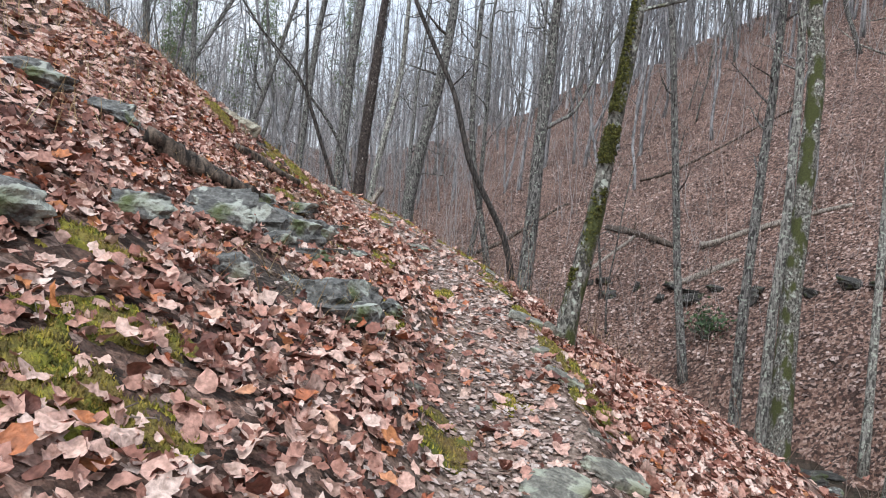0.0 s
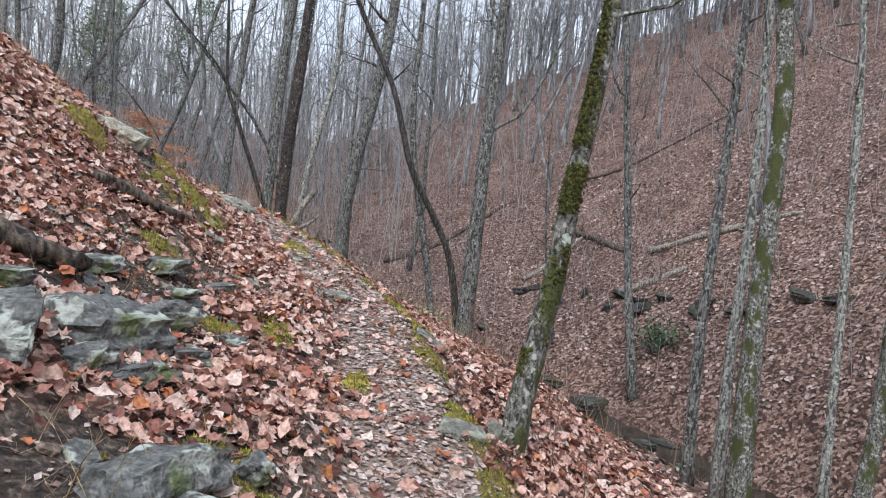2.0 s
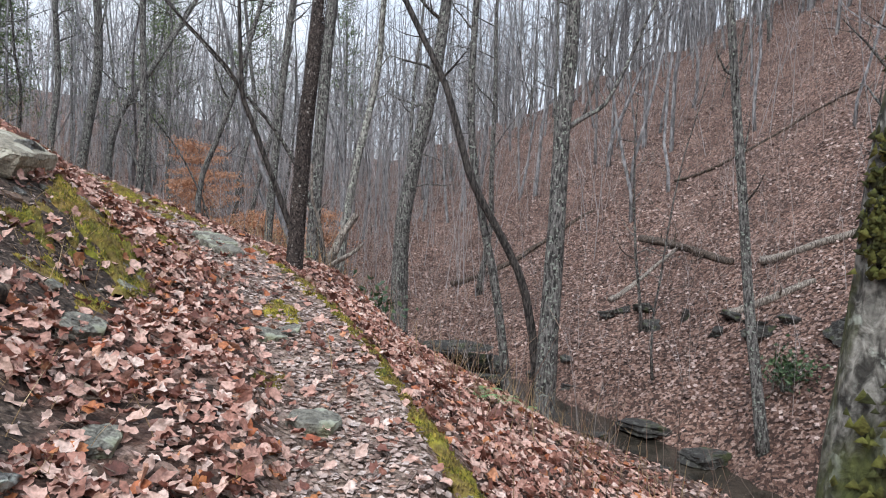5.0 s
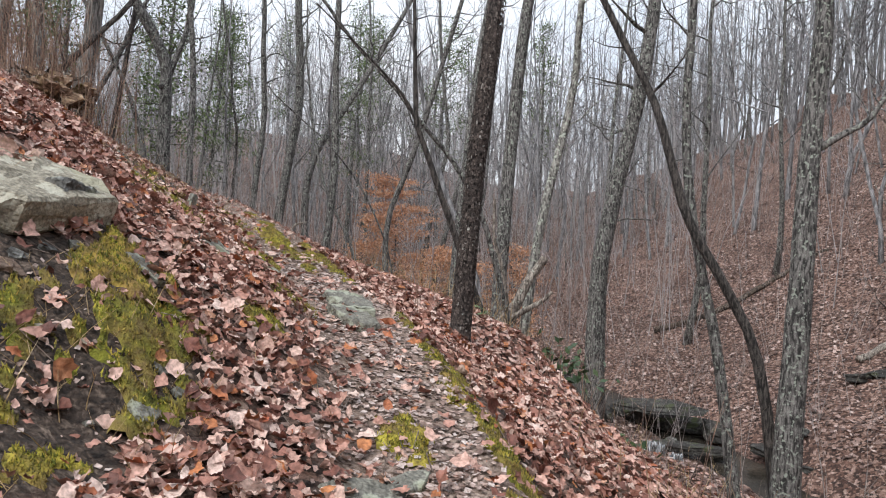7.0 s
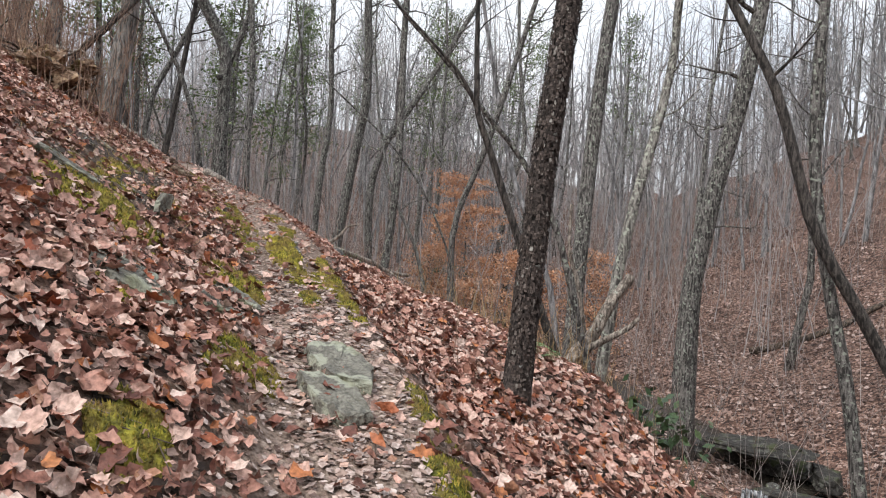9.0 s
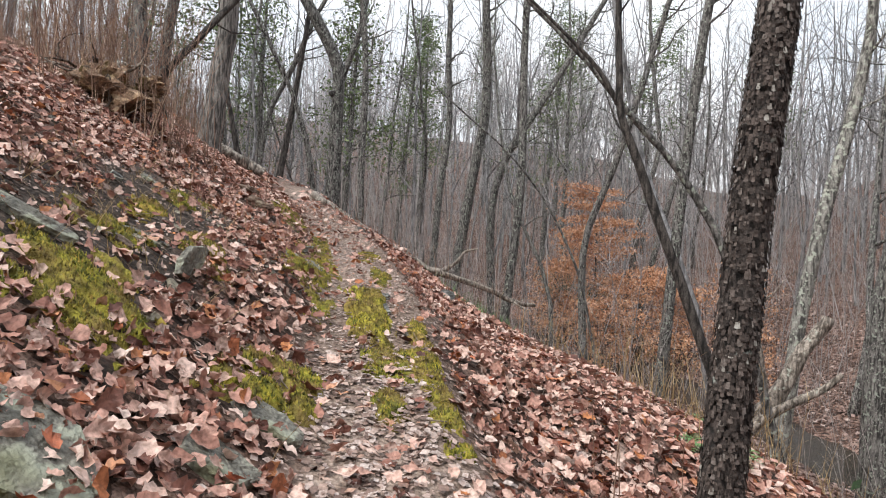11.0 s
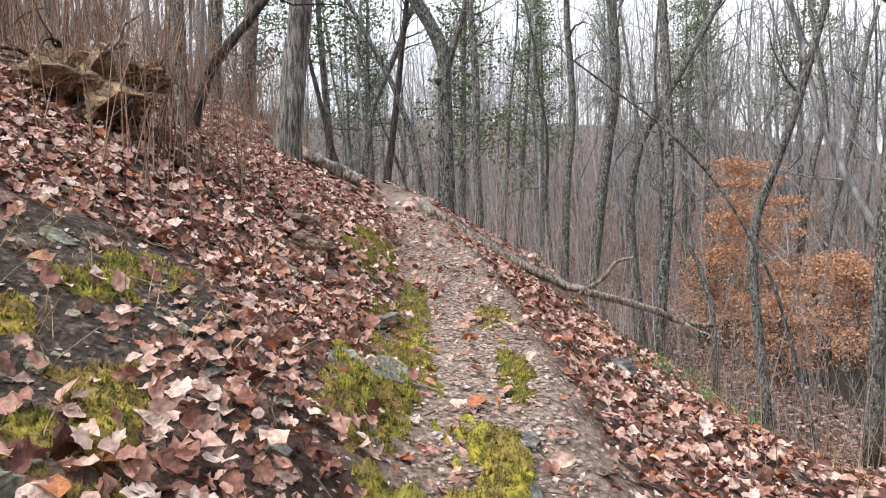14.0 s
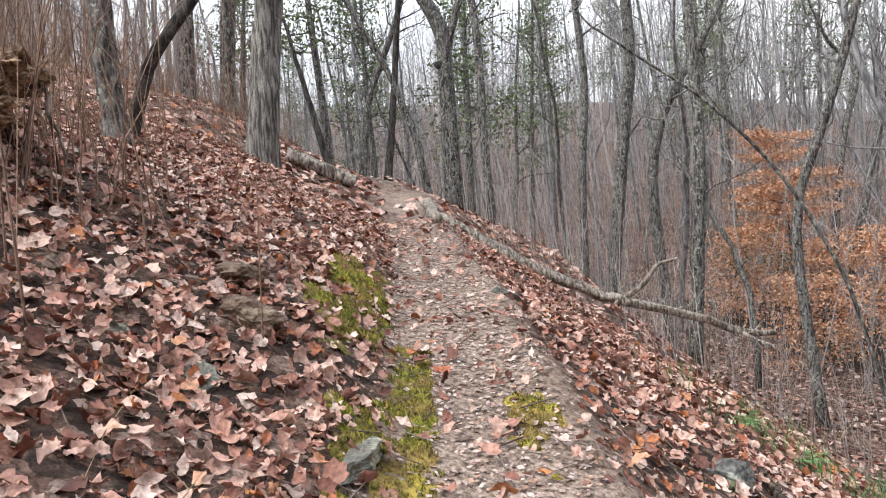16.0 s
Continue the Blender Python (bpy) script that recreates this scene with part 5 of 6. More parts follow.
# ---- beech with its dry leaves ----
def leafy(tree, clusters, leaves, size, spread, mat, seed, name="foliage", flat=0.22):
    """Many small leaves in layers about the tips of the boughs."""
    r = np.random.default_rng(seed)
    c = clusters[r.integers(0, len(clusters), leaves)]
    at = c + r.normal(size=(leaves, 3)) * np.array([spread, spread, spread * flat])
    a = r.normal(size=(leaves, 3))
    a /= np.linalg.norm(a, axis=1)[:, None]
    b = np.cross(a, r.normal(size=(leaves, 3)))
    b /= np.linalg.norm(b, axis=1)[:, None]
    s = r.uniform(0.6, 1.2, leaves)[:, None] * size
    v = np.stack([at - a * s, at + b * s * 0.5, at + a * s, at - b * s * 0.5], 1).reshape(-1, 3)
    f = np.array([(0, 1, 2, 3)])[None] + 4 * np.arange(leaves)[:, None, None]
    return part(name, fast_mesh(name, v, f.reshape(-1, 4), mat), tree, "dry orange-brown leaves" if mat is BEECH_LEAF else "green needles")


def beech(x, y, high, wide, leaves, seed):
    r = np.random.default_rng(seed)
    z = height_at(x, y)
    line = bend(r, (0, 0, -0.3), (0.03, 0, 1), high, 12, 0.04, 0.02)
    trunk, crown = Bag(), Bag()
    trunk.add(*tube(line, np.linspace(0.07, 0.012, 13), 8, seed, 0.05))
    tips = []
    for k in range(38):
        i = 2 + 9.6 * (k + r.random()) / 38
        a = r.uniform(0, 6.28)
        reach = wide * (1.0 - 0.75 * (i / 12)) * r.uniform(0.6, 1.1)
        start = line[int(i)] + (line[min(int(i) + 1, 12)] - line[int(i)]) * (i - int(i))
        limb = bend(r, start, (math.cos(a), math.sin(a), r.uniform(0.05, 0.5)), reach, 7, 0.14, -0.01)
        crown.add(*tube(limb, np.linspace(0.022, 0.005, 8), 4, cap=False))
        sprays(r, crown, limb, 0.015, 0, 0.2, 6, 0.7, reach * 0.35)
        tips += [p for p in limb[2:]]
    tree = tagged(new("beech_tree"), "young beech keeping its dry orange leaves", "tree", "young beeches")
    tree.location = (x, y, z)
    part("trunk", trunk.mesh("trunk", GREY_BARK), tree)
    part("crown", crown.mesh("crown", GREY_BARK), tree)
    leafy(tree, np.array(tips), leaves, 0.062, 0.36, BEECH_LEAF, seed + 1, flat=0.2)
    TRUNK_AT.append((x, y))


beech(-13.6, 40.7, 7.6, 3.9, 15000, 1)
beech(-9.6, 38.6, 4.2, 2.8, 6500, 2)
beech(-16.2, 42.0, 4.2, 2.6, 4500, 3)
beech(-11.2, 36.2, 3.0, 2.2, 3600, 4)
beech(-8.0, 42.4, 3.6, 2.2, 3200, 5)
beech(-6.6, 36.4, 2.6, 1.8, 1900, 6)


# ---- pines on the slope behind ----
def pine(x, y, high, seed):
    r = np.random.default_rng(seed)
    line = bend(r, (0, 0, -0.3), (0.02, 0.02, 1), high, 10, 0.02, 0.02)
    trunk, crown = Bag(), Bag()
    trunk.add(*tube(line, np.linspace(0.2, 0.04, 11), 8, seed, 0.05))
    tips = []
    for k in range(34):
        q = 4 + 6.6 * k / 34
        i = min(int(q), 9)
        a = r.uniform(0, 6.28)
        limb = bend(r, line[i] + (line[i + 1] - line[i]) * (q - i), (math.cos(a), math.sin(a), 0.1), r.uniform(1.2, 2.8) * (1.25 - k / 34), 5, 0.12, 0.03)
        crown.add(*tube(limb, np.linspace(0.04, 0.008, 6), 4, cap=False))
        tips += [p for p in limb[2:]]
    tree = tagged(new("pine_tree"), "tall pine with thin green crown on the slope", "tree", "pines behind")
    tree.location = (x, y, height_at(x, y))
    part("trunk", trunk.mesh("trunk", GREY_BARK), tree)
    part("crown", crown.mesh("crown", GREY_BARK), tree)
    leafy(tree, np.array(tips), 2800, 0.10, 0.38, NEEDLE, seed, "needles", 0.7)


for k, (x, y, high) in enumerate([(-27, 31.5, 13), (-24, 36, 14), (-31, 37, 15), (-36, 33, 14), (-29, 46, 16), (-22, 52, 16), (-40, 44, 16), (-34, 55, 17), (-19, 62, 17), (-46, 38, 16), (-12, 68, 17), (-28, 66, 18), (-48, 62, 18), (-58, 50, 17), (-40, 74, 18), (-52, 78, 19), (-66, 66, 18), (-34, 84, 19), (-62, 40, 17), (-22, 80, 18)]):
    pine(x, y, high, 400 + k)

# ---- brush, stems and grass ----
def stems(name, label, x, y, low, high, lean, mat, seed, twigs=3, thick=0.006, category="brush"):
    """Many thin upright stems with side twigs in one mesh."""
    r = np.random.default_rng(seed)
    n = len(x)
    h = r.uniform(low, high, n)
    z = ground_height(x, y) - 0.05
    d = r.normal(size=(n, 2)) * lean
    base = np.stack([x, y, z], -1)
    bits = []
    mid_p = base + np.stack([d[:, 0] * h * 0.4, d[:, 1] * h * 0.4, h * 0.5], -1)
    top_p = base + np.stack([d[:, 0] * h, d[:, 1] * h, h], -1) + r.normal(size=(n, 3)) * 0.04 * h[:, None]
    t = thick * r.uniform(0.6, 1.6, n)
    bits += [(base, mid_p, t, t * 0.7), (mid_p, top_p, t * 0.7, t * 0.25)]
    for _ in range(twigs):
        k = r.uniform(0.25, 0.95, n)[:, None]
        a = mid_p + (top_p - mid_p) * k
        bits.append((a, a + np.stack([r.normal(size=n) * 0.16, r.normal(size=n) * 0.16, r.uniform(0.08, 0.3, n)], -1) * h[:, None], t * 0.5, t * 0.15))
    verts, faces, m = [], [], 0
    for a, b, ra, rb in bits:
        ring = []
        for p, rad in ((a, ra), (b, rb)):
            for o in (0, 2.09, 4.19):
                ring.append(p + np.stack([np.cos(o) * rad, np.sin(o) * rad, np.zeros(n)], -1))
        verts.append(np.stack(ring, 1).reshape(-1, 3))
        f = np.array([(0, 1, 4, 3), (1, 2, 5, 4), (2, 0, 3, 5)])
        faces.append((f[None] + (m + 6 * np.arange(n))[:, None, None]).reshape(-1, 4))
        m += 6 * n
    return tagged(new(name, fast_mesh(name, np.concatenate(verts), np.concatenate(faces), mat)), label, category, kind="stuff")


r = np.random.default_rng(50)
n = 8500
b, d = np.radians(r.uniform(-45, 66, n)), 16 + 66 * r.random(n) ** 0.75
x, y = -d * np.sin(b), 5 + d * np.cos(b)
off, along = beside(x, y, STREAM_LINE)[0], beside(x, y, TRAIL_LINE)[0]
ok = (np.abs(off) > 1.3) & (np.abs(along) > 7.5) & ((off > 0) | (r.random(n) < 0.35) | (b > 0.1)) & ((along < 0) | (along > 5))
stems("brush", "thicket of bare grey-brown saplings and twigs", x[ok], y[ok], 1.0, 4.2, 0.24, BRUSH, 51, 6, 0.007)
n = 5200
b, d = np.radians(r.uniform(-48, 88, n)), 30 + 92 * r.random(n)
x, y = -d * np.sin(b), 5 + d * np.cos(b)
off, along = beside(x, y, STREAM_LINE)[0], beside(x, y, TRAIL_LINE)[0]
ok = (np.abs(off) > 2) & (np.abs(along) > 9) & ((b > -0.02) | (r.random(n) < 0.22))
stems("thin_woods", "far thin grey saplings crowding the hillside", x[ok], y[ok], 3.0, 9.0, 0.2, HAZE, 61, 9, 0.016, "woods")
s, u = r.uniform(36, 62, 700), r.uniform(-9, -1.2, 700)
x, y = trail_xy(s, u)
stems("brush", "bare brown saplings along the lower edge of the trail", x, y, 0.5, 2.4, 0.12, BRUSH, 52, 4, 0.008)
s, u = r.uniform(16, 40, 260), r.uniform(-6.5, -0.9, 260)
x, y = trail_xy(s, u)
stems("dry_stems", "thin dry brown stems rising from the leaves", x, y, 0.25, 1.0, 0.16, RUSSET, 53, 2, 0.004)
s, u = r.uniform(30.5, 54, 2600), r.uniform(1.9, 10.5, 2600)
x, y = trail_xy(s, u)
stems("dry_stems", "russet dry stems on the upper bank", x, y, 0.3, 1.3, 0.18, RUSSET, 54, 4, 0.0035)
s, u = r.uniform(14, 24, 500), r.uniform(2.6, 5.0, 500)
x, y = trail_xy(s, u)
stems("dry_grass", "straw-coloured grass on top of the bank", x, y, 0.12, 0.45, 0.3, STRAW, 55, 1, 0.003, "grass")
s, u = r.uniform(38, 70, 1300), r.uniform(2.5, 16, 1300)
x, y = trail_xy(s, u)
stems("dry_stems", "tall russet saplings on the slope above the trail", x, y, 1.0, 3.2, 0.2, RUSSET, 66, 5, 0.006)
x, y = -8.6 + r.normal(size=260) * 0.6, 15.5 + r.normal(size=260) * 0.5
stems("dry_stems", "clump of upright brown stems on an earth bank", x, y, 0.4, 1.7, 0.18, RUSSET, 56, 4, 0.005)
x, y = -2.7 + r.normal(size=260) * 0.9, 18.3 + r.normal(size=260) * 0.6
stems("dry_grass", "straw-coloured grass below the trail", x, y, 0.25, 0.75, 0.25, STRAW, 57, 1, 0.004, "grass")
x, y = 1.4 + r.normal(size=260) * 0.9, 13.0 + r.normal(size=260) * 1.6
stems("dry_grass", "straw-coloured grass on the lower slope", x, y, 0.15, 0.5, 0.3, STRAW, 58, 1, 0.004, "grass")
s, u = r.uniform(13, 34, 1500), np.abs(r.normal(0, 1.6, 1500)) * r.choice([-1, 1], 1500)
x, y = trail_xy(s, u)
k = np.arange(1500)
h = ground_height(x, y)
a = r.uniform(0, 6.28, 1500)
w = r.uniform(0.05, 0.22, 1500)
x2, y2 = x + np.cos(a) * w, y + np.sin(a) * w
h2 = ground_height(x2, y2)
ra = r.uniform(0.0015, 0.004, 1500)
pa, pb = np.stack([x, y, h + 0.02], -1), np.stack([x2, y2, h2 + 0.03], -1)
nrm = np.stack([-np.sin(a), np.cos(a), np.zeros(1500)], -1) * ra[:, None]
up = np.array([0, 0, 1.0])[None] * ra[:, None] * 1.6
v = np.stack([pa - nrm, pa + nrm, pa + up, pb - nrm, pb + nrm, pb + up], 1).reshape(-1, 3)
f = (np.array([(0, 1, 4, 3), (1, 2, 5, 4), (2, 0, 3, 5)])[None] + 6 * k[:, None, None]).reshape(-1, 4)
tagged(new("twigs", fast_mesh("twigs", v, f, TWIG)), "small dry twigs strewn over the leaves", "twigs", kind="stuff")


x, y = [], []
for px, py, a, b, turn in BARE_AT:
    x.append(px + r.normal(size=90) * 0.45)
    y.append(py + r.normal(size=90) * 0.45)
stems("dry_stalks", "bent dead stalks on the bare bank", np.concatenate(x), np.concatenate(y), 0.05, 0.3, 0.9, STRAW, 64, 2, 0.0025, "grass")


def fern(x, y, size, seed):
    """A low fern of arching fronds with paired leaflets."""
    r = np.random.default_rng(seed)
    plant = tagged(new("fern"), "small green Christmas fern in the leaf litter", "fern", "ferns on the slope")
    plant.location = (x, y, height_at(x, y))
    for k in range(9):
        a = k * 0.7 + r.uniform(-0.3, 0.3)
        L = size * r.uniform(0.7, 1.1)
        v, f = [], []
        for i in range(16):
            q = i / 15
            c = np.array([math.cos(a) * L * q, math.sin(a) * L * q, L * (0.75 * q - 0.75 * q * q) + 0.03])
            w = L * 0.17 * math.sin(math.pi * (0.12 + 0.88 * q)) + 0.004
            side = np.array([-math.sin(a), math.cos(a), 0])
            ahead = np.array([math.cos(a), math.sin(a), 0]) * L * 0.03
            for sgn in (-1, 1):
                n = len(v)
                v += [c - ahead * 0.8, c + ahead * 0.8, c + side * sgn * w + ahead * 1.2 - np.array([0, 0, 0.1 * w])]
                f.append((n, n + 1, n + 2))
        part("frond", fast_mesh("frond", np.array(v), np.array(f), FERN), plant)


for k, (x, y, size) in enumerate([(0.5, 11.6, 0.3), (0.7, 11.9, 0.22), (-2.5, 16.35, 0.34), (-2.35, 16.5, 0.26), (-3.1, 18.2, 0.35), (-2.6, 18.5, 0.3), (0.9, 12.6, 0.22), (6.6, 17.4, 0.4), (-4.45, 12.55, 0.16), (-6.3, 19.4, 0.22), (-6.0, 19.7, 0.2)]):
    fern(x, y, size, 600 + k)

fallen("dark broken stump standing by the stream", [(-10.2, 36.6, -1.4), (-10.15, 36.6, -0.9), (-10.1, 36.6, 0.1)], 0.24, 0.2, ROTTEN, 110, "stump", on_ground=False, steps=8)
x, y = -6.0 + r.normal(size=220) * 0.5, 19.6 + r.normal(size=220) * 0.5
x2, y2 = [], []
for _ in range(1300):
    i = int(r.integers(0, len(mid)))
    if 8 < mid[i, 1] < 44:
        o = r.choice([-1, 1]) * r.uniform(1.5, 8)
        x2.append(mid[i, 0] + across[i, 0] * o)
        y2.append(mid[i, 1] + across[i, 1] * o)
stems("undergrowth", "tangle of low dark twigs along the stream", np.array(x2), np.array(y2), 0.3, 1.5, 0.4, TWIG, 63, 6, 0.006)
stems("green_grass", "patch of fresh green grass below the trail", x, y, 0.1, 0.28, 0.35, FERN, 62, 1, 0.004, "grass")
# torn earth and roots at the top of the bank
earth = tagged(new("root_mass"), "torn brown earth bank with hanging roots and dry stems", "earth")
earth.location = (-8.6, 15.42, height_at(-8.6, 15.42))
part("clod", rock_mesh(150, (0.62, 0.5, 0.36), EARTH, 5, 0.5), earth)
er = np.random.default_rng(151)
for k in range(22):
    a = er.uniform(-2.6, 0.9)
    start = np.array([0.5 * math.cos(a), 0.42 * math.sin(a), er.uniform(0.02, 0.32)])
    root = bend(er, start, (math.cos(a), math.sin(a), er.uniform(-0.9, 0.7)), er.uniform(0.25, 0.75), 7, 0.35, -0.08)
    bag = Bag()
    bag.add(*tube(root, np.linspace(er.uniform(0.008, 0.022), 0.003, 8), 5, k, 0.1))
    part("root", bag.mesh("root", ROTTEN if k % 3 else DEAD_WOOD), earth)
for k in range(9):
    a = er.uniform(-2.6, 0.9)
    clod = part("clod", rock_mesh(160 + k % 3, (0.16, 0.13, 0.09), EARTH, 4, 0.5), earth)
    clod.location = (0.6 * math.cos(a), 0.5 * math.sin(a), er.uniform(-0.1, 0.2))
    clod.rotation_euler = (er.uniform(-0.5, 0.5), er.uniform(-0.5, 0.5), er.uniform(0, 6))

def evergreen(x, y, wide, high, leaves, seed):
    """A broad-leaved evergreen bush: crooked stems and many dark leaves."""
    g = np.random.default_rng(seed)
    bush = tagged(new("evergreen_shrub"), "dark green broad-leaved shrub in the undergrowth", "shrub", "evergreen shrubs")
    bush.location = (x, y, height_at(x, y))
    bag, tips = Bag(), []
    for k in range(14):
        a = g.uniform(0, 6.28)
        limb = bend(g, (0, 0, -0.1), (math.cos(a) * wide * 0.6, math.sin(a) * wide * 0.6, high), math.hypot(wide * 0.6, high) * g.uniform(0.6, 1.0), 6, 0.2)
        bag.add(*tube(limb, np.linspace(0.02, 0.005, 7), 4, cap=False))
        tips += [p for p in limb[3:]]
    part("stem", bag.mesh("stem", GREY_BARK), bush)
    ob = leafy(bush, np.array(tips), leaves, 0.07, 0.22, EVERGREEN, seed, "foliage", 0.7)
    ob["label"] = "glossy dark green leaves"


EVERGREEN = leaf_material("evergreen leaf", [(0.0, (0.025, 0.06, 0.025)), (0.6, (0.06, 0.12, 0.045)), (1.0, (0.12, 0.19, 0.08))], 0.4)
evergreen(-17.5, 46.0, 1.8, 2.0, 1800, 1)
evergreen(-15.6, 45.2, 1.2, 1.6, 900, 2)
evergreen(7.6, 22.6, 0.7, 1.0, 500, 3)
evergreen(2.6, 16.4, 0.4, 0.5, 160, 4)
evergreen(-1.6, 17.6, 0.5, 0.45, 260, 5)
evergreen(-1.0, 19.0, 0.5, 0.4, 220, 6)

# ---- woods behind: a few grown kinds, copied ----
kinds = []
for k in range(9):
    g = np.random.default_rng(100 + k)
    high = g.uniform(13, 20)
    line = bend(g, (0, 0, -0.4), (g.normal() * 0.08, g.normal() * 0.08, 1), high, 12, 0.1, 0.045)
    # two kinds in three wear the bark with haze in its colour
    kinds.append(tree_meshes(200 + k, line, g.uniform(0.07, 0.15), 0.025, HAZED_BARK if k % 3 else GREY_BARK,
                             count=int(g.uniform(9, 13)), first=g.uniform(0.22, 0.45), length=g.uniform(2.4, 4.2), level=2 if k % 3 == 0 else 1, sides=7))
slim = []
for k in range(5):
    g = np.random.default_rng(300 + k)
    line = bend(g, (0, 0, -0.3), (g.normal() * 0.12, g.normal() * 0.12, 1), g.uniform(5, 10), 9, 0.07, 0.03)
    slim.append(tree_meshes(320 + k, line, g.uniform(0.03, 0.055), 0.008, GREY_BARK, count=12, first=0.2, length=1.5, level=1, sides=6))

g = np.random.default_rng(5)
placed = list(TRUNK_AT)
count = 0
for _ in range(20000):
    if count >= 300:
        break
    bearing, range_ = radians(g.uniform(-46, 88)), 18 + 92 * g.random() ** 0.8
    x, y = -range_ * math.sin(bearing), 5 + range_ * math.cos(bearing)
    u = float(beside(np.array([x]), np.array([y]), TRAIL_LINE)[0][0])
    n = float(beside(np.array([x]), np.array([y]), STREAM_LINE)[0][0])
    if abs(n) < 1.5 or abs(u) < 3.0 or (0 < u < 7) or (n > 0 > u and math.hypot(x, y) < 33 and x > -6):
        continue
    if n < 0 and -n < 9 and y < 34 and x > 0 and g.random() < 0.8:
        continue
    if any((x - a) ** 2 + (y - b) ** 2 < 3.2 for a, b in placed):
        continue
    placed.append((x, y))
    count += 1
    pick = int(g.integers(0, 13))
    meshes = kinds[pick] if pick < 9 else slim[pick - 9]
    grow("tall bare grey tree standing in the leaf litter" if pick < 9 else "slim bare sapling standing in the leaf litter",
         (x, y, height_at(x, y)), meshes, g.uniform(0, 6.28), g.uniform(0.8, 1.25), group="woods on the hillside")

# the farthest woods, too many to count
def sticks(pairs):
    """Three-sided tapering sticks from arrays of ends and radii, as vertices and faces."""
    verts, faces, m = [], [], 0
    f = np.array([(0, 1, 4, 3), (1, 2, 5, 4), (2, 0, 3, 5)])
    for a, b, ra, rb in pairs:
        n = len(a)
        d = b - a
        d = d / (np.linalg.norm(d, axis=1)[:, None] + 1e-9)
        e = np.cross(d, np.where(np.abs(d[:, 2:3]) < 0.9, [[0, 0, 1.0]], [[1.0, 0, 0]]))
        e /= np.linalg.norm(e, axis=1)[:, None] + 1e-9
        h = np.cross(d, e)
        ring = [p + (math.cos(o) * e + math.sin(o) * h) * rad[:, None] for p, rad in ((a, ra), (b, rb)) for o in (0, 2.09, 4.19)]
        verts.append(np.stack(ring, 1).reshape(-1, 3))
        faces.append((f[None] + (m + 6 * np.arange(n))[:, None, None]).reshape(-1, 4))
        m += 6 * n
    return np.concatenate(verts), np.concatenate(faces)


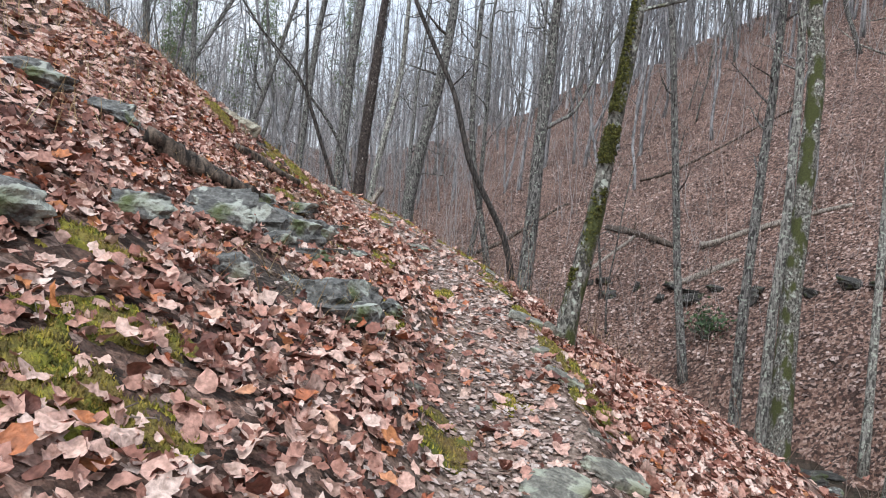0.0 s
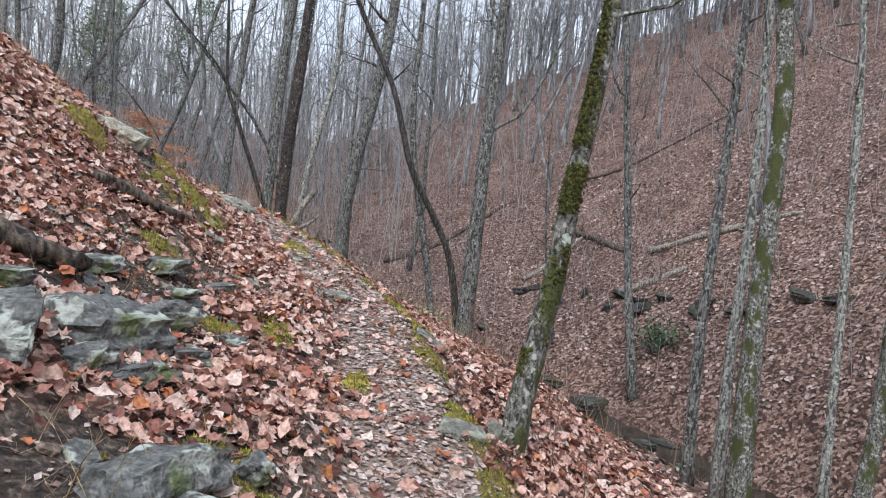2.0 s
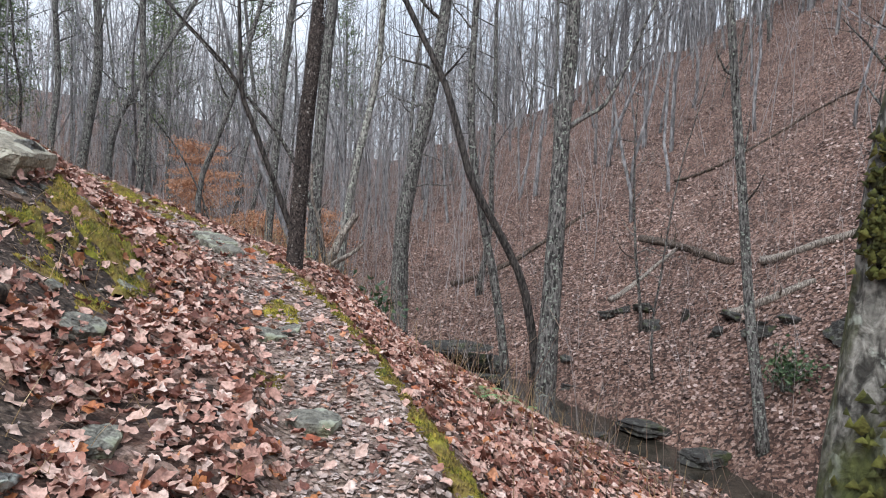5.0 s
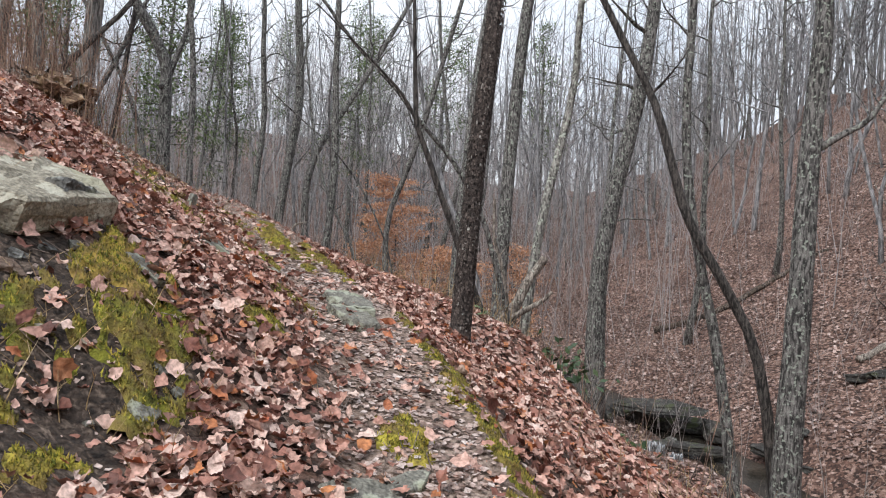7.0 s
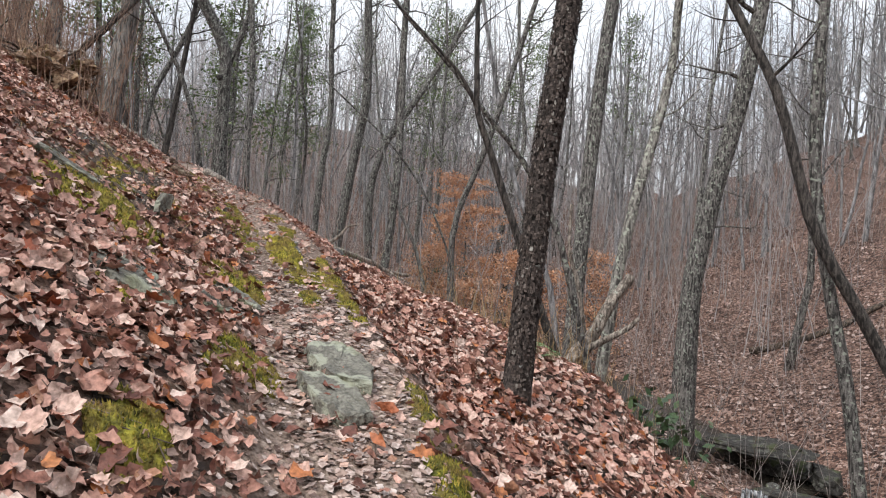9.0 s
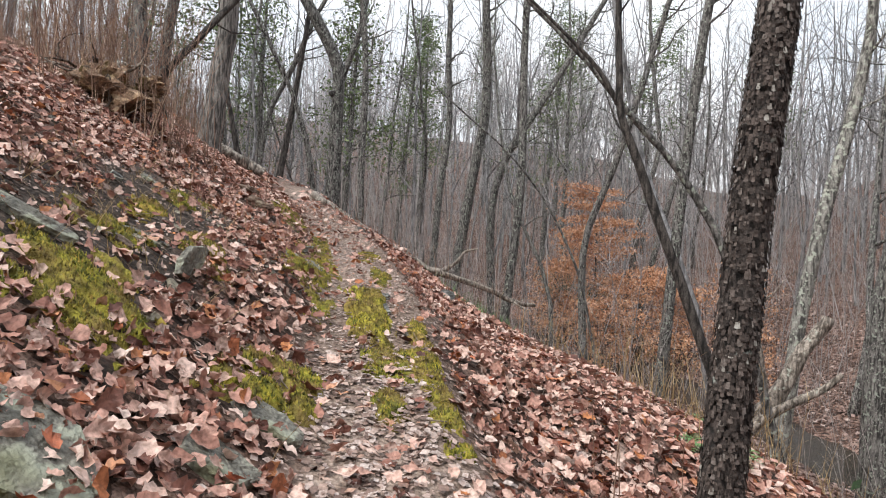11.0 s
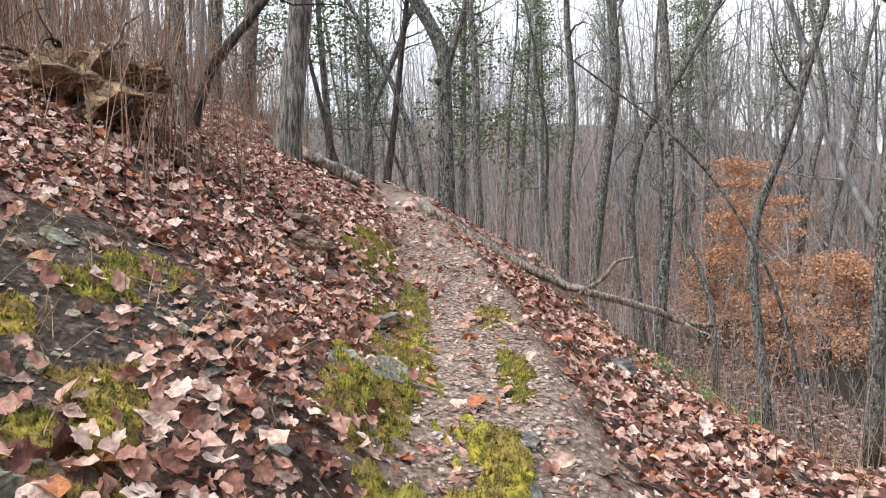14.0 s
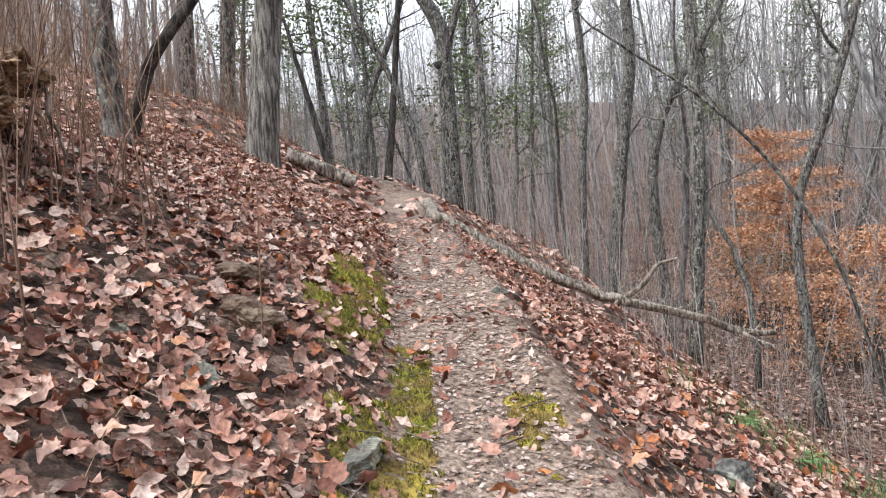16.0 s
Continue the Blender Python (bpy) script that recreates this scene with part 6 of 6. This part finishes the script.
def bare_woods(name, label, x, y, low, high, thick, limbs, twigs, mat, seed):
    """Crooked bare trees with forking limbs and a fine spray of twigs, in one mesh."""
    g = np.random.default_rng(seed)
    n = len(x)
    tall = g.uniform(low, high, n)
    foot = np.stack([x, y, ground_height(x, y) - 0.4], -1)
    lean = g.normal(size=(n, 3)) * 0.05
    lean[:, 2] = 1
    knots = [foot]
    for k in range(4):
        knots.append(knots[-1] + (lean + g.normal(size=(n, 3)) * 0.07) * tall[:, None] / 4)
    line = np.stack(knots, 1)
    r0 = thick * g.uniform(0.6, 1.5, n) * tall / high
    pairs = [(line[:, k], line[:, k + 1], r0 * (1 - 0.22 * k), r0 * (0.78 - 0.22 * k)) for k in range(4)]
    rows = np.arange(n)
    for j in range(limbs):
        q = 0.28 + 0.68 * (j + g.random(n)) / limbs
        i = np.minimum((q * 4).astype(int), 3)
        base = line[rows, i] + (line[rows, i + 1] - line[rows, i]) * (q * 4 - i)[:, None]
        a = g.uniform(0, 6.28, n)
        way = np.stack([np.cos(a), np.sin(a), g.uniform(0.4, 1.6, n)], -1)
        way /= np.linalg.norm(way, axis=1)[:, None]
        L = tall * 0.26 * (1.2 - 0.7 * q) * g.uniform(0.6, 1.3, n)
        elbow = base + way * L[:, None] * 0.5
        tip = elbow + (way + g.normal(size=(n, 3)) * 0.35 + [[0, 0, 0.25]]) * L[:, None] * 0.55
        rl = r0 * (1 - 0.7 * q) * 0.5
        pairs += [(base, elbow, rl, rl * 0.7), (elbow, tip, rl * 0.7, rl * 0.25)]
        for _ in range(twigs):
            k = g.uniform(0.1, 1.0, n)[:, None]
            start = np.where(k < 0.5, base + (elbow - base) * k * 2, elbow + (tip - elbow) * (k * 2 - 1))
            end = start + (way * 0.5 + g.normal(size=(n, 3)) * 0.7 + [[0, 0, 0.4]]) * (L * 0.3)[:, None]
            pairs.append((start, end, np.maximum(rl * 0.3, 0.008), np.full(n, 0.005)))
    v, f = sticks(pairs)
    return tagged(new(name, fast_mesh(name, v, f, mat)), label, "woods", kind="stuff")


g = np.random.default_rng(6)
# both sets take haze-tinted colours, the farther one the paler
for label, n, near, far, mat, thick, seed in (("bare grey woods on the valley side", 420, 42, 75, HAZED_BARK, 0.13, 71), ("distant bare woods along the ridge", 1500, 70, 165, HAZE, 0.17, 72)):
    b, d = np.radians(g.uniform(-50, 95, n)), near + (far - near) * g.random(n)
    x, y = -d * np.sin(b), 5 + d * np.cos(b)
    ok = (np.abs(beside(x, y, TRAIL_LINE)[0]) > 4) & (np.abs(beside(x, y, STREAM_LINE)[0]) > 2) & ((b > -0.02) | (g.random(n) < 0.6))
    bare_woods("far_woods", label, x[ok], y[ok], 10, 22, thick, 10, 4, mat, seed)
n = 340
b = np.radians(g.uniform(-55, 2, n))
d = np.interp(np.degrees(b), RIDGE_BEARING, RIDGE_RANGE) + g.uniform(-14, 14, n)
bare_woods("far_woods", "bare woods along the crest of the near hill", -d * np.sin(b), 5 + d * np.cos(b), 10, 18, 0.17, 9, 4, HAZED_BARK, 73)
n = 300
x, y = trail_xy(g.uniform(38, 80, n), g.uniform(8, 42, n))
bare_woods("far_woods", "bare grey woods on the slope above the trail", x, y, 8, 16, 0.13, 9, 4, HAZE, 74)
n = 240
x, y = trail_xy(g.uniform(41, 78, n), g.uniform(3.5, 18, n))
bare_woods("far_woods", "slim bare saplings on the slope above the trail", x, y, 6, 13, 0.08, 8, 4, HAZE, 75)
